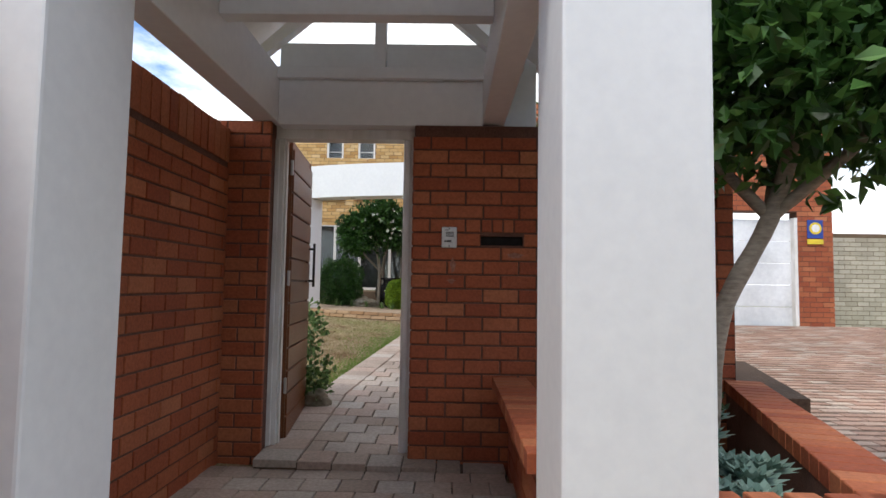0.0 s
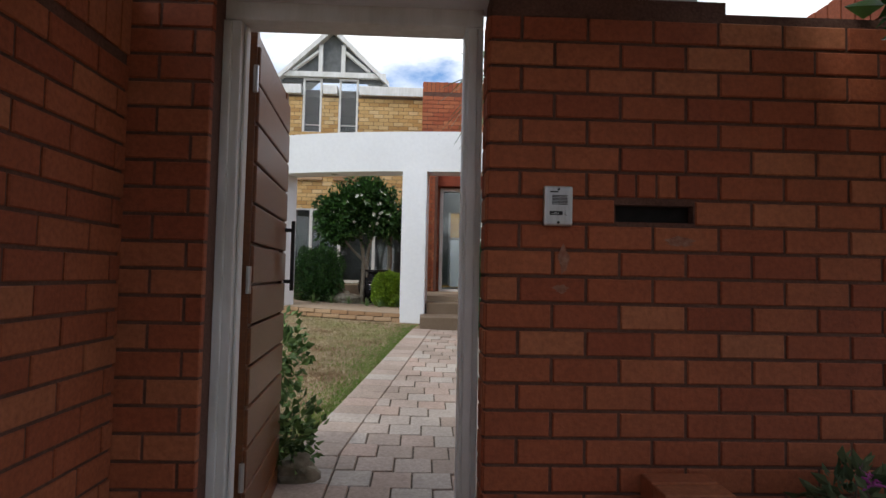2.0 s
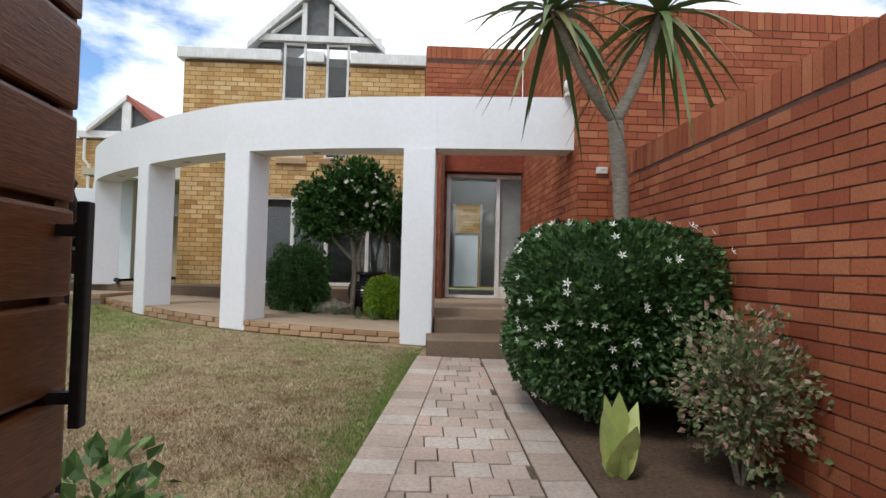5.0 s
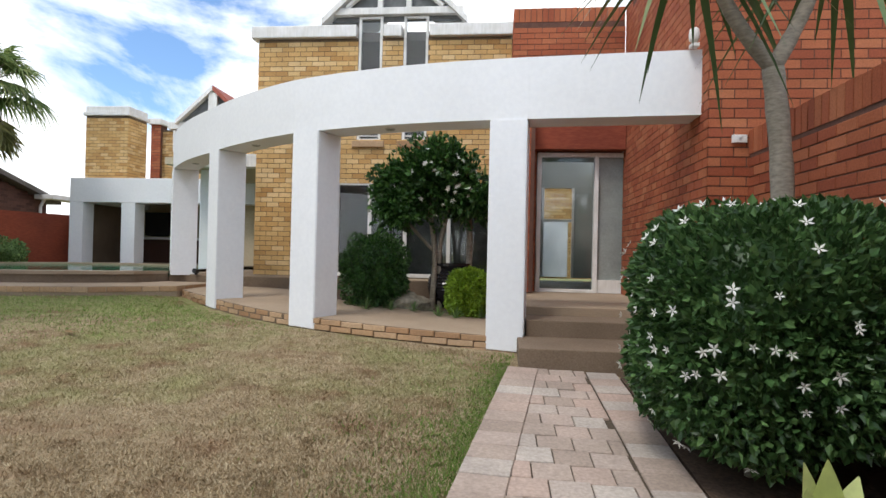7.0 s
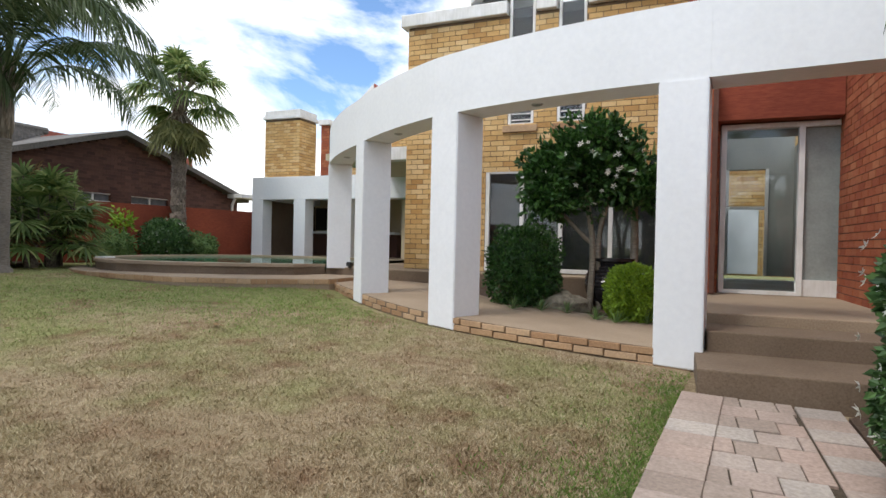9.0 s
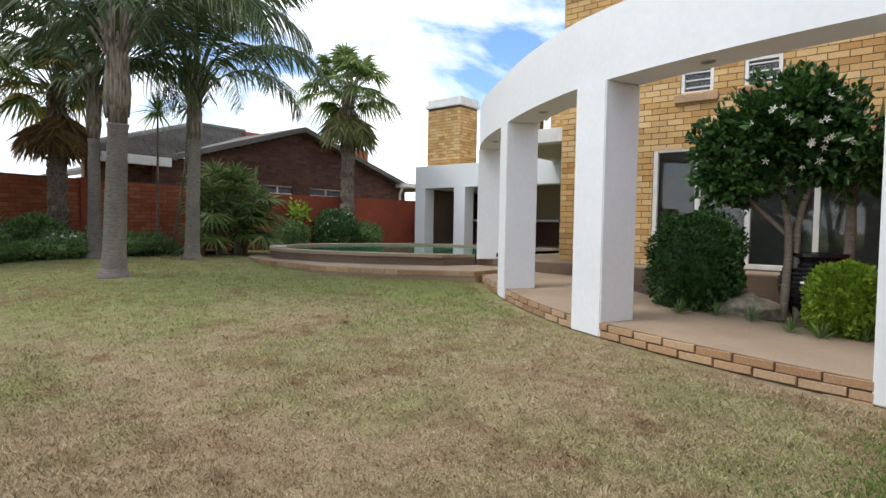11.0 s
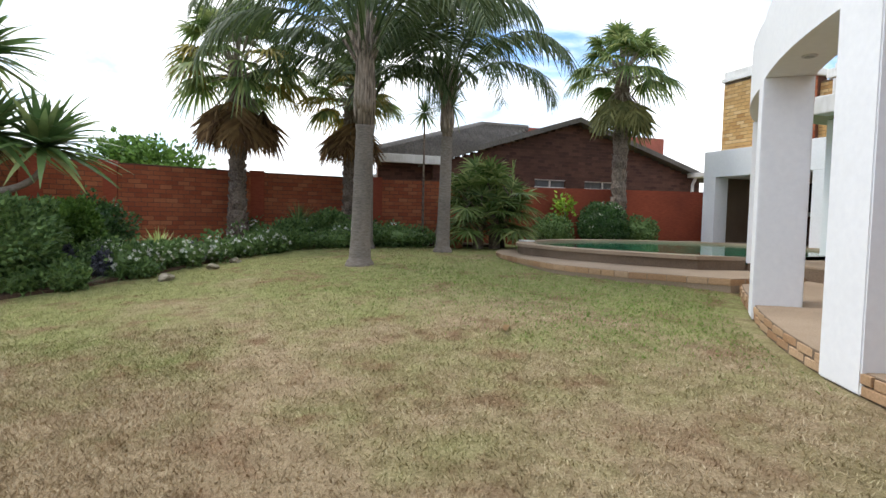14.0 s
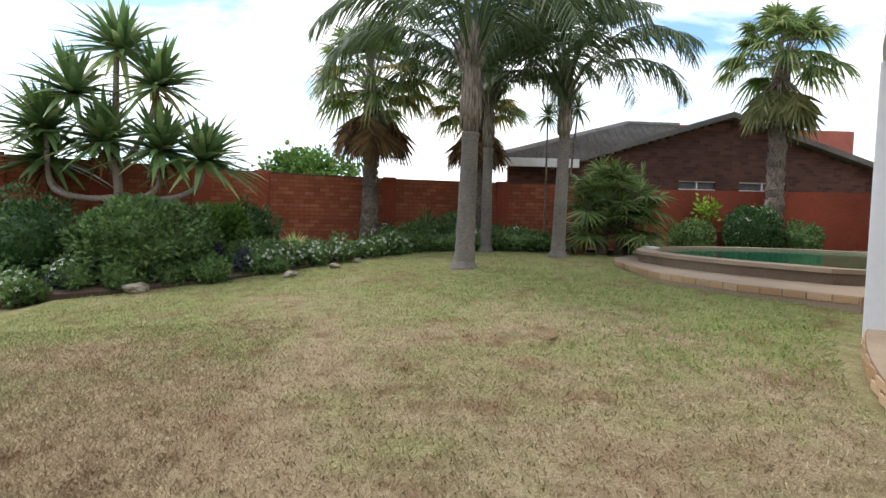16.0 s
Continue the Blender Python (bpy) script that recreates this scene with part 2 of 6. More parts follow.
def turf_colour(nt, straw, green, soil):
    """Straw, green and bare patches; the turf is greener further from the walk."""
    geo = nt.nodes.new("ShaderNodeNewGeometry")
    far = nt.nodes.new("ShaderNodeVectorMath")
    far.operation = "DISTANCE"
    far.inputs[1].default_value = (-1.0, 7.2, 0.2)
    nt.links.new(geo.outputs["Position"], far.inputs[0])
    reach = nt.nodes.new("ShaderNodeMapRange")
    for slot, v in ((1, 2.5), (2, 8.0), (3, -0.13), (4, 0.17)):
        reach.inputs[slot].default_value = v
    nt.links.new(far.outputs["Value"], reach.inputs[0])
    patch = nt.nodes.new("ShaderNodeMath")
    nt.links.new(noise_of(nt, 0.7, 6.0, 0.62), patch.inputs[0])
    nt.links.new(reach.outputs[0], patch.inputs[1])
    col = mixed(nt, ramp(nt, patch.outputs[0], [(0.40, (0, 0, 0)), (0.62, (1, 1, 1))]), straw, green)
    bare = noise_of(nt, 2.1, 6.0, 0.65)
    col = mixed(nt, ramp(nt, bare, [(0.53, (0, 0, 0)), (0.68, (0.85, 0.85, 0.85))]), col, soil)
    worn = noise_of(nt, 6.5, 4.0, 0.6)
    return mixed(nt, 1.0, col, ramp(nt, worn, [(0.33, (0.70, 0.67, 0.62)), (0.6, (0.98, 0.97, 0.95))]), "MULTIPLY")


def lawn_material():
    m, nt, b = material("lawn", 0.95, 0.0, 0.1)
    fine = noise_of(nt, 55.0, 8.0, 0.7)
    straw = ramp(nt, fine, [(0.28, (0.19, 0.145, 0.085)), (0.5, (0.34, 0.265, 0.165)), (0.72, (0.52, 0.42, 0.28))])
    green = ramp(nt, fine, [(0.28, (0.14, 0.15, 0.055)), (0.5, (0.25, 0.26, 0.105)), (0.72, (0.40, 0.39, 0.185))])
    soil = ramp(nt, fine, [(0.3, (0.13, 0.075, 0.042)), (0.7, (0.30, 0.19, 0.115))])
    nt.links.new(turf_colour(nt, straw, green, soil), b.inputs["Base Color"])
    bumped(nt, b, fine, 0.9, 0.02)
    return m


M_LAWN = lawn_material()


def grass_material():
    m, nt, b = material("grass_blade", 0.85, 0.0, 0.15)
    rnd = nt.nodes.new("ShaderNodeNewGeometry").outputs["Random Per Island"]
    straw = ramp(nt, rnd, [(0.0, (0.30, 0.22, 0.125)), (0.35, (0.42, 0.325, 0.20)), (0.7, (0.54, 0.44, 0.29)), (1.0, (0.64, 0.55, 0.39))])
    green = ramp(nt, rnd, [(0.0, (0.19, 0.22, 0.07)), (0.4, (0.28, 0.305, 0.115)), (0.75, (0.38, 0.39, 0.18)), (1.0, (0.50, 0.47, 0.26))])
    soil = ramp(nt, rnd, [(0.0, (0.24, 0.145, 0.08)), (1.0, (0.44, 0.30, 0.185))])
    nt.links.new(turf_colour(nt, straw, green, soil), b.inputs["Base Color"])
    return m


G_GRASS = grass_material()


def glass_material(name, tint, rough):
    m, nt, b = material(name, rough, 0.0, 0.5)
    b.inputs["Base Color"].default_value = (*tint, 1)
    b.inputs["Transmission Weight"].default_value = 1.0
    b.inputs["IOR"].default_value = 1.45
    return m


M_GLASS = glass_material("window_glass", (0.80, 0.84, 0.85), 0.0)


def water_material():
    m, nt, b = material("pool_water", 0.06, 0.0, 0.5)
    col = ramp(nt, noise_of(nt, 3.0), [(0.3, (0.012, 0.115, 0.06)), (0.7, (0.03, 0.20, 0.11))])
    nt.links.new(col, b.inputs["Base Color"])
    bumped(nt, b, noise_of(nt, 7.0, 3.0), 0.12, 0.02)
    return m


M_WATER = water_material()
M_FROST = grainy("frosted_glass", (0.27, 0.30, 0.28), (0.32, 0.35, 0.33), 30, 0.3, 0.03)


# ---- building helpers ----
def mesh_object(name, bm, mat, parent=None, smooth=False):
    me = bpy.data.meshes.new(name)
    bm.to_mesh(me)
    bm.free()
    for m in (mat if isinstance(mat, (list, tuple)) else [mat]):
        me.materials.append(m)
    if smooth:
        me.polygons.foreach_set("use_smooth", [True] * len(me.polygons))
    ob = new(name, me)
    ob.parent = parent
    return ob


def part(name, bm, mat, parent, label="", smooth=False):
    ob = mesh_object(name, bm, mat, parent, smooth)
    return tagged(ob, label) if label else ob


def thing(name, at, label, category, group="", kind=""):
    ob = new(name)
    ob.location = at
    ob.empty_display_size = 0.1
    return tagged(ob, label, category, group, kind)


def local(ob):
    """For parts given in world places under a thing that stands elsewhere."""
    bpy.context.view_layer.update()
    for c in ob.children:
        c.matrix_parent_inverse = ob.matrix_world.inverted()
    return ob


def box(bm, x0, x1, y0, y1, z0, z1, bevel=0.0):
    vs = [bm.verts.new(p) for p in ((x0, y0, z0), (x1, y0, z0), (x1, y1, z0), (x0, y1, z0), (x0, y0, z1), (x1, y0, z1), (x1, y1, z1), (x0, y1, z1))]
    fs = [bm.faces.new([vs[i] for i in q]) for q in ((0, 3, 2, 1), (4, 5, 6, 7), (0, 1, 5, 4), (1, 2, 6, 5), (2, 3, 7, 6), (3, 0, 4, 7))]
    if bevel:
        es = {e for f in fs for e in f.edges}
        bmesh.ops.bevel(bm, geom=list(es), offset=bevel, segments=2, affect="EDGES", profile=0.6)
    return bm


def boxed(*args, bevel=0.0):
    return box(bmesh.new(), *args, bevel=bevel)


def prism(bm, outline, z0, z1):
    """An upright prism over a plan outline (counter-clockwise); z0 and z1 may be functions of (x, y)."""
    f0 = z0 if callable(z0) else (lambda x, y: z0)
    f1 = z1 if callable(z1) else (lambda x, y: z1)
    lo = [bm.verts.new((x, y, f0(x, y))) for x, y in outline]
    hi = [bm.verts.new((x, y, f1(x, y))) for x, y in outline]
    n = len(outline)
    bm.faces.new(hi)
    bm.faces.new(lo[::-1])
    for i in range(n):
        k = (i + 1) % n
        bm.faces.new((lo[i], lo[k], hi[k], hi[i]))
    return bm


def tube(bm, points, radii, sides=8):
    """A tapered round limb through points."""
    pts = [Vector(p) for p in points]
    rings = []
    side = Vector((1, 0, 0))
    for i, p in enumerate(pts):
        d = (pts[min(i + 1, len(pts) - 1)] - pts[max(i - 1, 0)]).normalized()
        side = side - d * side.dot(d)
        if side.length < 1e-3:
            side = d.orthogonal()
        side.normalize()
        up = d.cross(side)
        rings.append([bm.verts.new(p + (side * math.cos(2 * math.pi * k / sides) + up * math.sin(2 * math.pi * k / sides)) * radii[i]) for k in range(sides)])
    for a, b in zip(rings, rings[1:]):
        for k in range(sides):
            bm.faces.new((a[k], a[(k + 1) % sides], b[(k + 1) % sides], b[k]))
    bm.faces.new(rings[0][::-1])
    bm.faces.new(rings[-1])
    return bm


def lathe(bm, profile, at=(0, 0, 0), sides=24):
    rings = [[bm.verts.new((at[0] + r * math.cos(2 * math.pi * k / sides), at[1] + r * math.sin(2 * math.pi * k / sides), at[2] + z)) for k in range(sides)] for r, z in profile]
    for a, b in zip(rings, rings[1:]):
        for k in range(sides):
            bm.faces.new((a[k], a[(k + 1) % sides], b[(k + 1) % sides], b[k]))
    bm.faces.new(rings[0][::-1])
    bm.faces.new(rings[-1])
    return bm


class Soup:
    """Many small blades or leaves, gathered as arrays and made into one mesh."""

    def __init__(self):
        self.v, self.f, self.n = [], [], 0

    def strip(self, pts, widths, sides):
        """One blade: a ribbon along pts with half widths; sides: the cross direction at each point."""
        k = len(pts)
        row = np.empty((2 * k, 3))
        row[0::2] = pts - sides * widths[:, None]
        row[1::2] = pts + sides * widths[:, None]
        self.v.append(row)
        a = self.n + 2 * np.arange(k - 1)
        self.f.append(np.c_[a, a + 1, a + 3, a + 2])
        self.n += 2 * k

    def leaves(self, at, along, across, length, width, fold=0.25):
        """Diamond leaves, folded along the middle, one per row."""
        n = len(at)
        nrm = np.cross(along, across)
        L, W = np.asarray(length).reshape(-1, 1), np.asarray(width).reshape(-1, 1)
        mid = at + along * L * 0.45
        v = np.empty((n, 4, 3))
        v[:, 0] = at
        v[:, 1] = mid + across * W + nrm * W * fold
        v[:, 2] = at + along * L - nrm * L * 0.12
        v[:, 3] = mid - across * W + nrm * W * fold
        self.v.append(v.reshape(-1, 3))
        a = self.n + 4 * np.arange(n)
        self.f.append(np.c_[a, a + 1, a + 2, a + 3])
        self.n += 4 * n

    def mesh(self, name, mat, parent=None, smooth=False):
        v, f = np.concatenate(self.v), np.concatenate(self.f)
        me = bpy.data.meshes.new(name)
        me.vertices.add(len(v))
        me.vertices.foreach_set("co", v.ravel().astype(np.float32))
        me.loops.add(len(f) * 4)
        me.loops.foreach_set("vertex_index", f.ravel().astype(np.int32))
        me.polygons.add(len(f))
        me.polygons.foreach_set("loop_start", (4 * np.arange(len(f))).astype(np.int32))
        me.polygons.foreach_set("use_smooth", np.zeros(len(f), bool))
        me.materials.append(mat)
        me.update(calc_edges=True)
        ob = new(name, me)
        ob.parent = parent
        return ob


def unit(a):
    return a / np.maximum(np.linalg.norm(a, axis=-1, keepdims=True), 1e-9)


def boxes_mesh(name, rows, mat, parent=None):
    """Many small boxes in one mesh. rows: (n, 9): corner, then two plan vectors in xy, and height: x, y, z, ux, uy, vx, vy, h, unused."""
    r = np.asarray(rows, float)
    n = len(r)
    p, u, v = r[:, :3], np.c_[r[:, 3:5], np.zeros(n)], np.c_[r[:, 5:7], np.zeros(n)]
    h = np.c_[np.zeros((n, 2)), r[:, 7]]
    co = np.stack([p, p + u, p + u + v, p + v, p + h, p + u + h, p + u + v + h, p + v + h], 1).reshape(-1, 3)
    q = np.array(((0, 3, 2, 1), (4, 5, 6, 7), (0, 1, 5, 4), (1, 2, 6, 5), (2, 3, 7, 6), (3, 0, 4, 7)))
    s = Soup()
    s.v, s.f, s.n = [co], [(q[None] + 8 * np.arange(n)[:, None, None]).reshape(-1, 4)], 8 * n
    return s.mesh(name, mat, parent)


COURSE, BRICK, JOINT = 0.096, 0.245, 0.012
PIECES = []          # single bricks, linked last


def brick_rows(width, z0, z1, holes, course, brick):
    """Bricks of a stretcher bond on a wall face: (u, z, length), cut at the holes (u0, u1, z0, z1)."""
    out = []
    for i in range(int((z1 - z0) / course + 0.02)):
        z = z0 + i * course
        cuts = [(0.0, width)]
        for a, b, c, d in holes:
            if z + course * 0.5 > c and z + course * 0.5 < d:
                cuts = [q for u, w in cuts for q in ((u, min(a, w)), (max(b, u), w)) if q[1] - q[0] > 0.02]
        for u, w in cuts:
            k = math.floor(u / brick) - 1
            start = (k + 0.5 * (i % 2)) * brick
            while start < w:
                a, b = max(start, u), min(start + brick, w)
                if b - a > 0.04:
                    out.append((a, z, b - a))
                start += brick
    return out


def brick_wall(name, start, toward, z0, z1, thick, mat, mortar, label, holes=(), single=None, single_mat=None, soldier=False, parent=None, category="wall", course=COURSE, brick=BRICK, both=False):
    """A brick wall whose face runs from start to toward, with its front to the right of that way; the mortar body lies behind the bricks.
    single: (u0, u1, z0, z1), the stretch whose bricks are objects of their own."""
    p, q = Vector((*start, 0)), Vector((*toward, 0))
    width = (q - p).length
    d = (q - p).normalized()
    n = Vector((d.y, -d.x, 0))
    us = sorted({0.0, width, *[v for h in holes for v in h[:2] if 0 < v < width]})
    zs = sorted({z0, z1, *[v for h in holes for v in h[2:] if z0 < v < z1]})
    rows = []
    inset = 0.006 if not single else 0.008
    for a, b in zip(us, us[1:]):
        for c, e in zip(zs, zs[1:]):
            m1, m2 = (a + b) / 2, (c + e) / 2
            if any(h[0] < m1 < h[1] and h[2] < m2 < h[3] for h in holes):
                continue
            lo, hi = (a + 0.012 if a == 0 else a), (b - 0.012 if b == width else b)
            o = p + d * lo - n * inset
            rows.append((o.x, o.y, c, *(d * (hi - lo)).xy, *(-n * (thick - 2 * inset)).xy, e - c, 0))
    if parent is None:
        body = boxes_mesh(name, rows, mortar)
        tagged(body, label, category, "", "structure")
    else:
        body = boxes_mesh(name, rows, mortar, parent)
    top = z1 - (0.24 if soldier else 0)
    rnd = random.Random(len(name) * 7 + int(width * 100))
    joined = []
    for u, z, ln in brick_rows(width, z0, top, holes, course, brick):
        out = rnd.uniform(-0.001, 0.0015)
        o = p + d * (u + JOINT / 2) + n * out
        if single and single[0] <= u <= single[1] and single[2] <= z <= single[3]:
            PIECES.append((body, "brick", (o.x, o.y, z + JOINT / 2), math.atan2(d.y, d.x), (ln - JOINT, 0.03, course - JOINT), single_mat))
        else:
            joined.append((o.x, o.y, z + JOINT / 2, *(d * (ln - JOINT)).xy, *(-n * 0.03).xy, course - JOINT, 0))
            if both:
                o2 = o - n * (thick + out)
                joined.append((o2.x, o2.y, z + JOINT / 2, *(d * (ln - JOINT)).xy, *(n * 0.03).xy, course - JOINT, 0))
    if soldier:
        k, u = 0, 0.0
        while u < width - 0.05:
            w = min(0.098, width - u)
            o = p + d * (u + 0.006) + n * rnd.uniform(-0.002, 0.003)
            joined.append((o.x, o.y, top + 0.008, *(d * (w - 0.012)).xy, *(-n * thick).xy, 0.232 + rnd.uniform(-0.004, 0.004), 0))
            u += 0.098
    if joined:
        ob = boxes_mesh("bricks", joined, mat, body)
        tagged(ob, kind="stuff")
    return body


def ground(x, y):
    """The height of the sloping yard."""
    x, y = max(min(x, 3.0), -16.0), max(y, 3.4)
    z = min(-0.167 - 0.0352 * x + 0.0657 * min(y, 10.45), 0.92)
    rise = min(max((y - 11.3) / 1.2, 0.0), 1.0) * min(max((-x - 5.0) / 1.3, 0.0), 1.0)
    return z + max(0.81 - z, 0.0) * rise


# ---- the ground ----
def ground_sheet():
    bm = bmesh.new()
    xs = [-900, -200, -60, -30] + [-20 + 0.5 * i for i in range(51)] + [8, 15, 40, 150, 900]
    ys = [-900, -200, -40, -10, 0, 2, 3, 3.4] + [3.8 + 0.5 * i for i in range(38)] + [25, 30, 60, 200, 900]
    grid = [[bm.verts.new((x, y, ground(x, y) + 0.008 * noise.noise((x * 0.6, y * 0.6, 0)) * (1 if y > 4 else 0) - (0.06 if y < 3.7 else 0))) for x in xs] for y in ys]
    for a, b in zip(grid, grid[1:]):
        for i in range(len(xs) - 1):
            bm.faces.new((a[i], a[i + 1], b[i + 1], b[i]))
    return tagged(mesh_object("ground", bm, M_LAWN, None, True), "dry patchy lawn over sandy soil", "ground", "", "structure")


ground_sheet()

# ---- the street side: gate wall, side wall, canopy ----
GY = 3.44
wall_gate = brick_wall("wall_gate", (-0.05, GY), (2.15, GY), 0.0, 2.38, 0.25, M_RED, M_MORTAR, "red face-brick garden wall beside the gate, soldier course on top",
                       [(0.475, 0.764, 1.548, 1.611), (0.475, 0.70, 1.634, 1.727), (0.887, 2.2, 2.335, 2.40)], (0, 2.2, 0, 2.4), M_RED1)
brick_wall("wall_gate_pier", (-1.60, GY), (-1.04, GY), 0.0, 2.40, 0.25, M_RED, M_MORTAR, "narrow red face-brick pier beside the gate", (), (0, 1, 0, 2.5), M_RED1)
brick_wall("wall_street_side", (-1.33, -3.0), (-1.33, GY), -0.05, 2.33, 0.25, M_RED, M_MORTAR, "red face-brick side wall with a soldier course", (), (4.4, 6.5, 0.3, 2.1), M_RED1, True)


brick_wall("wall_gate_return", (-0.052, GY + 0.15), (-0.052, GY + 0.004), 0.0, 2.38, 0.02, M_RED, M_MORTAR, "red brick return of the gate opening", (), (0, 1, 0, 2.4), M_RED1, brick=0.16)

# added out of view behind the start, holds sky light off the gate wall
tagged(mesh_object("wall_street_rear", boxed(-1.6, 7.0, -3.3, -3.05, -0.1, 3.2), M_SLAB), "unseen plain beige wall added behind the forecourt to cut sky light", "wall", "", "structure")


def slot_box():
    # black box set back in the hole; the slot's inner shade is its colour
    bm = boxed(0.415, 0.725, GY + 0.05, GY + 0.20, 1.538, 1.62)
    return tagged(mesh_object("letter_slot", bm, M_BLACK), "letter slot in the red brick wall, backed by black painted as its shade", "letter slot")


slot_box()
# three short bricks on end over the slot
PIECES += [(wall_gate, "brick", (0.431 + 0.075 * i, GY, 1.638), 0.0, (0.065, 0.03, 0.084), M_RED1) for i in range(3)]
part("joint", boxed(0.425, 0.65, GY + 0.008, GY + 0.03, 1.634, 1.727), M_MORTAR, wall_gate)


def gate_frame():
    t = thing("gate_frame", (-0.54, GY + 0.1, 0.05), "weathered white painted wooden gate frame", "door frame", "", "structure")
    y0, y1 = GY + 0.14, GY + 0.26
    for n, b in (("jamb", (-1.075, -0.99, y0, y1, 0.10, 2.308)), ("jamb", (-0.128, -0.055, y0, y1, 0.10, 2.308)), ("head", (-1.075, -0.055, y0, y1, 2.31, 2.405)),
                 ("stop", (-0.988, -0.976, y0 + 0.03, y0 + 0.07, 0.10, 2.30)), ("stop", (-0.115, -0.078, y0 - 0.018, y0 - 0.001, 0.10, 2.30)), ("stop", (-1.055, -1.022, y0 - 0.018, y0 - 0.001, 0.10, 2.30))):
        part(n, boxed(*b, bevel=0.006), M_WPAINT, t)
    return local(t)


gate_frame()


def wooden_gate():
    """Opened inward on its left jamb."""
    hinge = (-1.0, GY + 0.285, 0.12)
    t = thing("wooden_gate", hinge, "open dark-stained gate of sloping wooden boards", "gate")
    t.rotation_euler = (0, 0, radians(95.0))
    W, Hh = 0.88, 2.22
    part("frame", box(box(box(bmesh.new(), 0, 0.05, -0.028, 0.028, 0, Hh, 0.004), W - 0.05, W, -0.028, 0.028, 0, Hh, 0.004), 0.052, W - 0.052, -0.02, 0.02, Hh - 0.05, Hh, 0.003), M_WOOD, t, "dark stained edge posts")
    part("backing", boxed(0.05, W - 0.05, -0.012, 0.016, 0.02, Hh - 0.02), M_WOOD, t)
    n = 13
    for i in range(n):
        z = 0.02 + i * (Hh - 0.08) / n
        h = (Hh - 0.08) / n - 0.012
        part("board", boxed(0.01, W - 0.01, -0.042, -0.013, z, z + h, bevel=0.008), M_WOOD, t)
    part("pull_handle", box(box(boxed(W - 0.075, W - 0.05, -0.095, -0.075, 1.12, 1.50, bevel=0.004), W - 0.072, W - 0.053, -0.078, -0.041, 1.16, 1.18), W - 0.072, W - 0.053, -0.078, -0.041, 1.44, 1.46), M_DARK, t, "long dark metal pull handle")
    rod = part("bolt_rod", tube(bmesh.new(), [(W + 0.05, 0.0, 0.8), (W + 0.05, 0.0, 1.44)], [0.011, 0.011], 8), M_DARK, t, "black wrought-iron bolt rod")
    part("finial", lathe(bmesh.new(), [(0.011, 0.0), (0.02, 0.012), (0.012, 0.03), (0.024, 0.055), (0.012, 0.085), (0.01, 0.095), (0.016, 0.108), (0.003, 0.125)], (W + 0.05, 0.0, 1.438), 12), M_DARK, rod, "", True)
    for z in (0.95, 1.40):
        part("bolt_bracket", boxed(W - 0.002, W + 0.05, -0.008, 0.008, z, z + 0.016), M_DARK, t)
    for z in (0.35, 1.13, 1.95):
        part("hinge", tube(bmesh.new(), [(-0.012, -0.03, z), (-0.012, -0.03, z + 0.11)], [0.011, 0.011], 8), M_STEEL, t, "steel butt hinge")
    return t


wooden_gate()


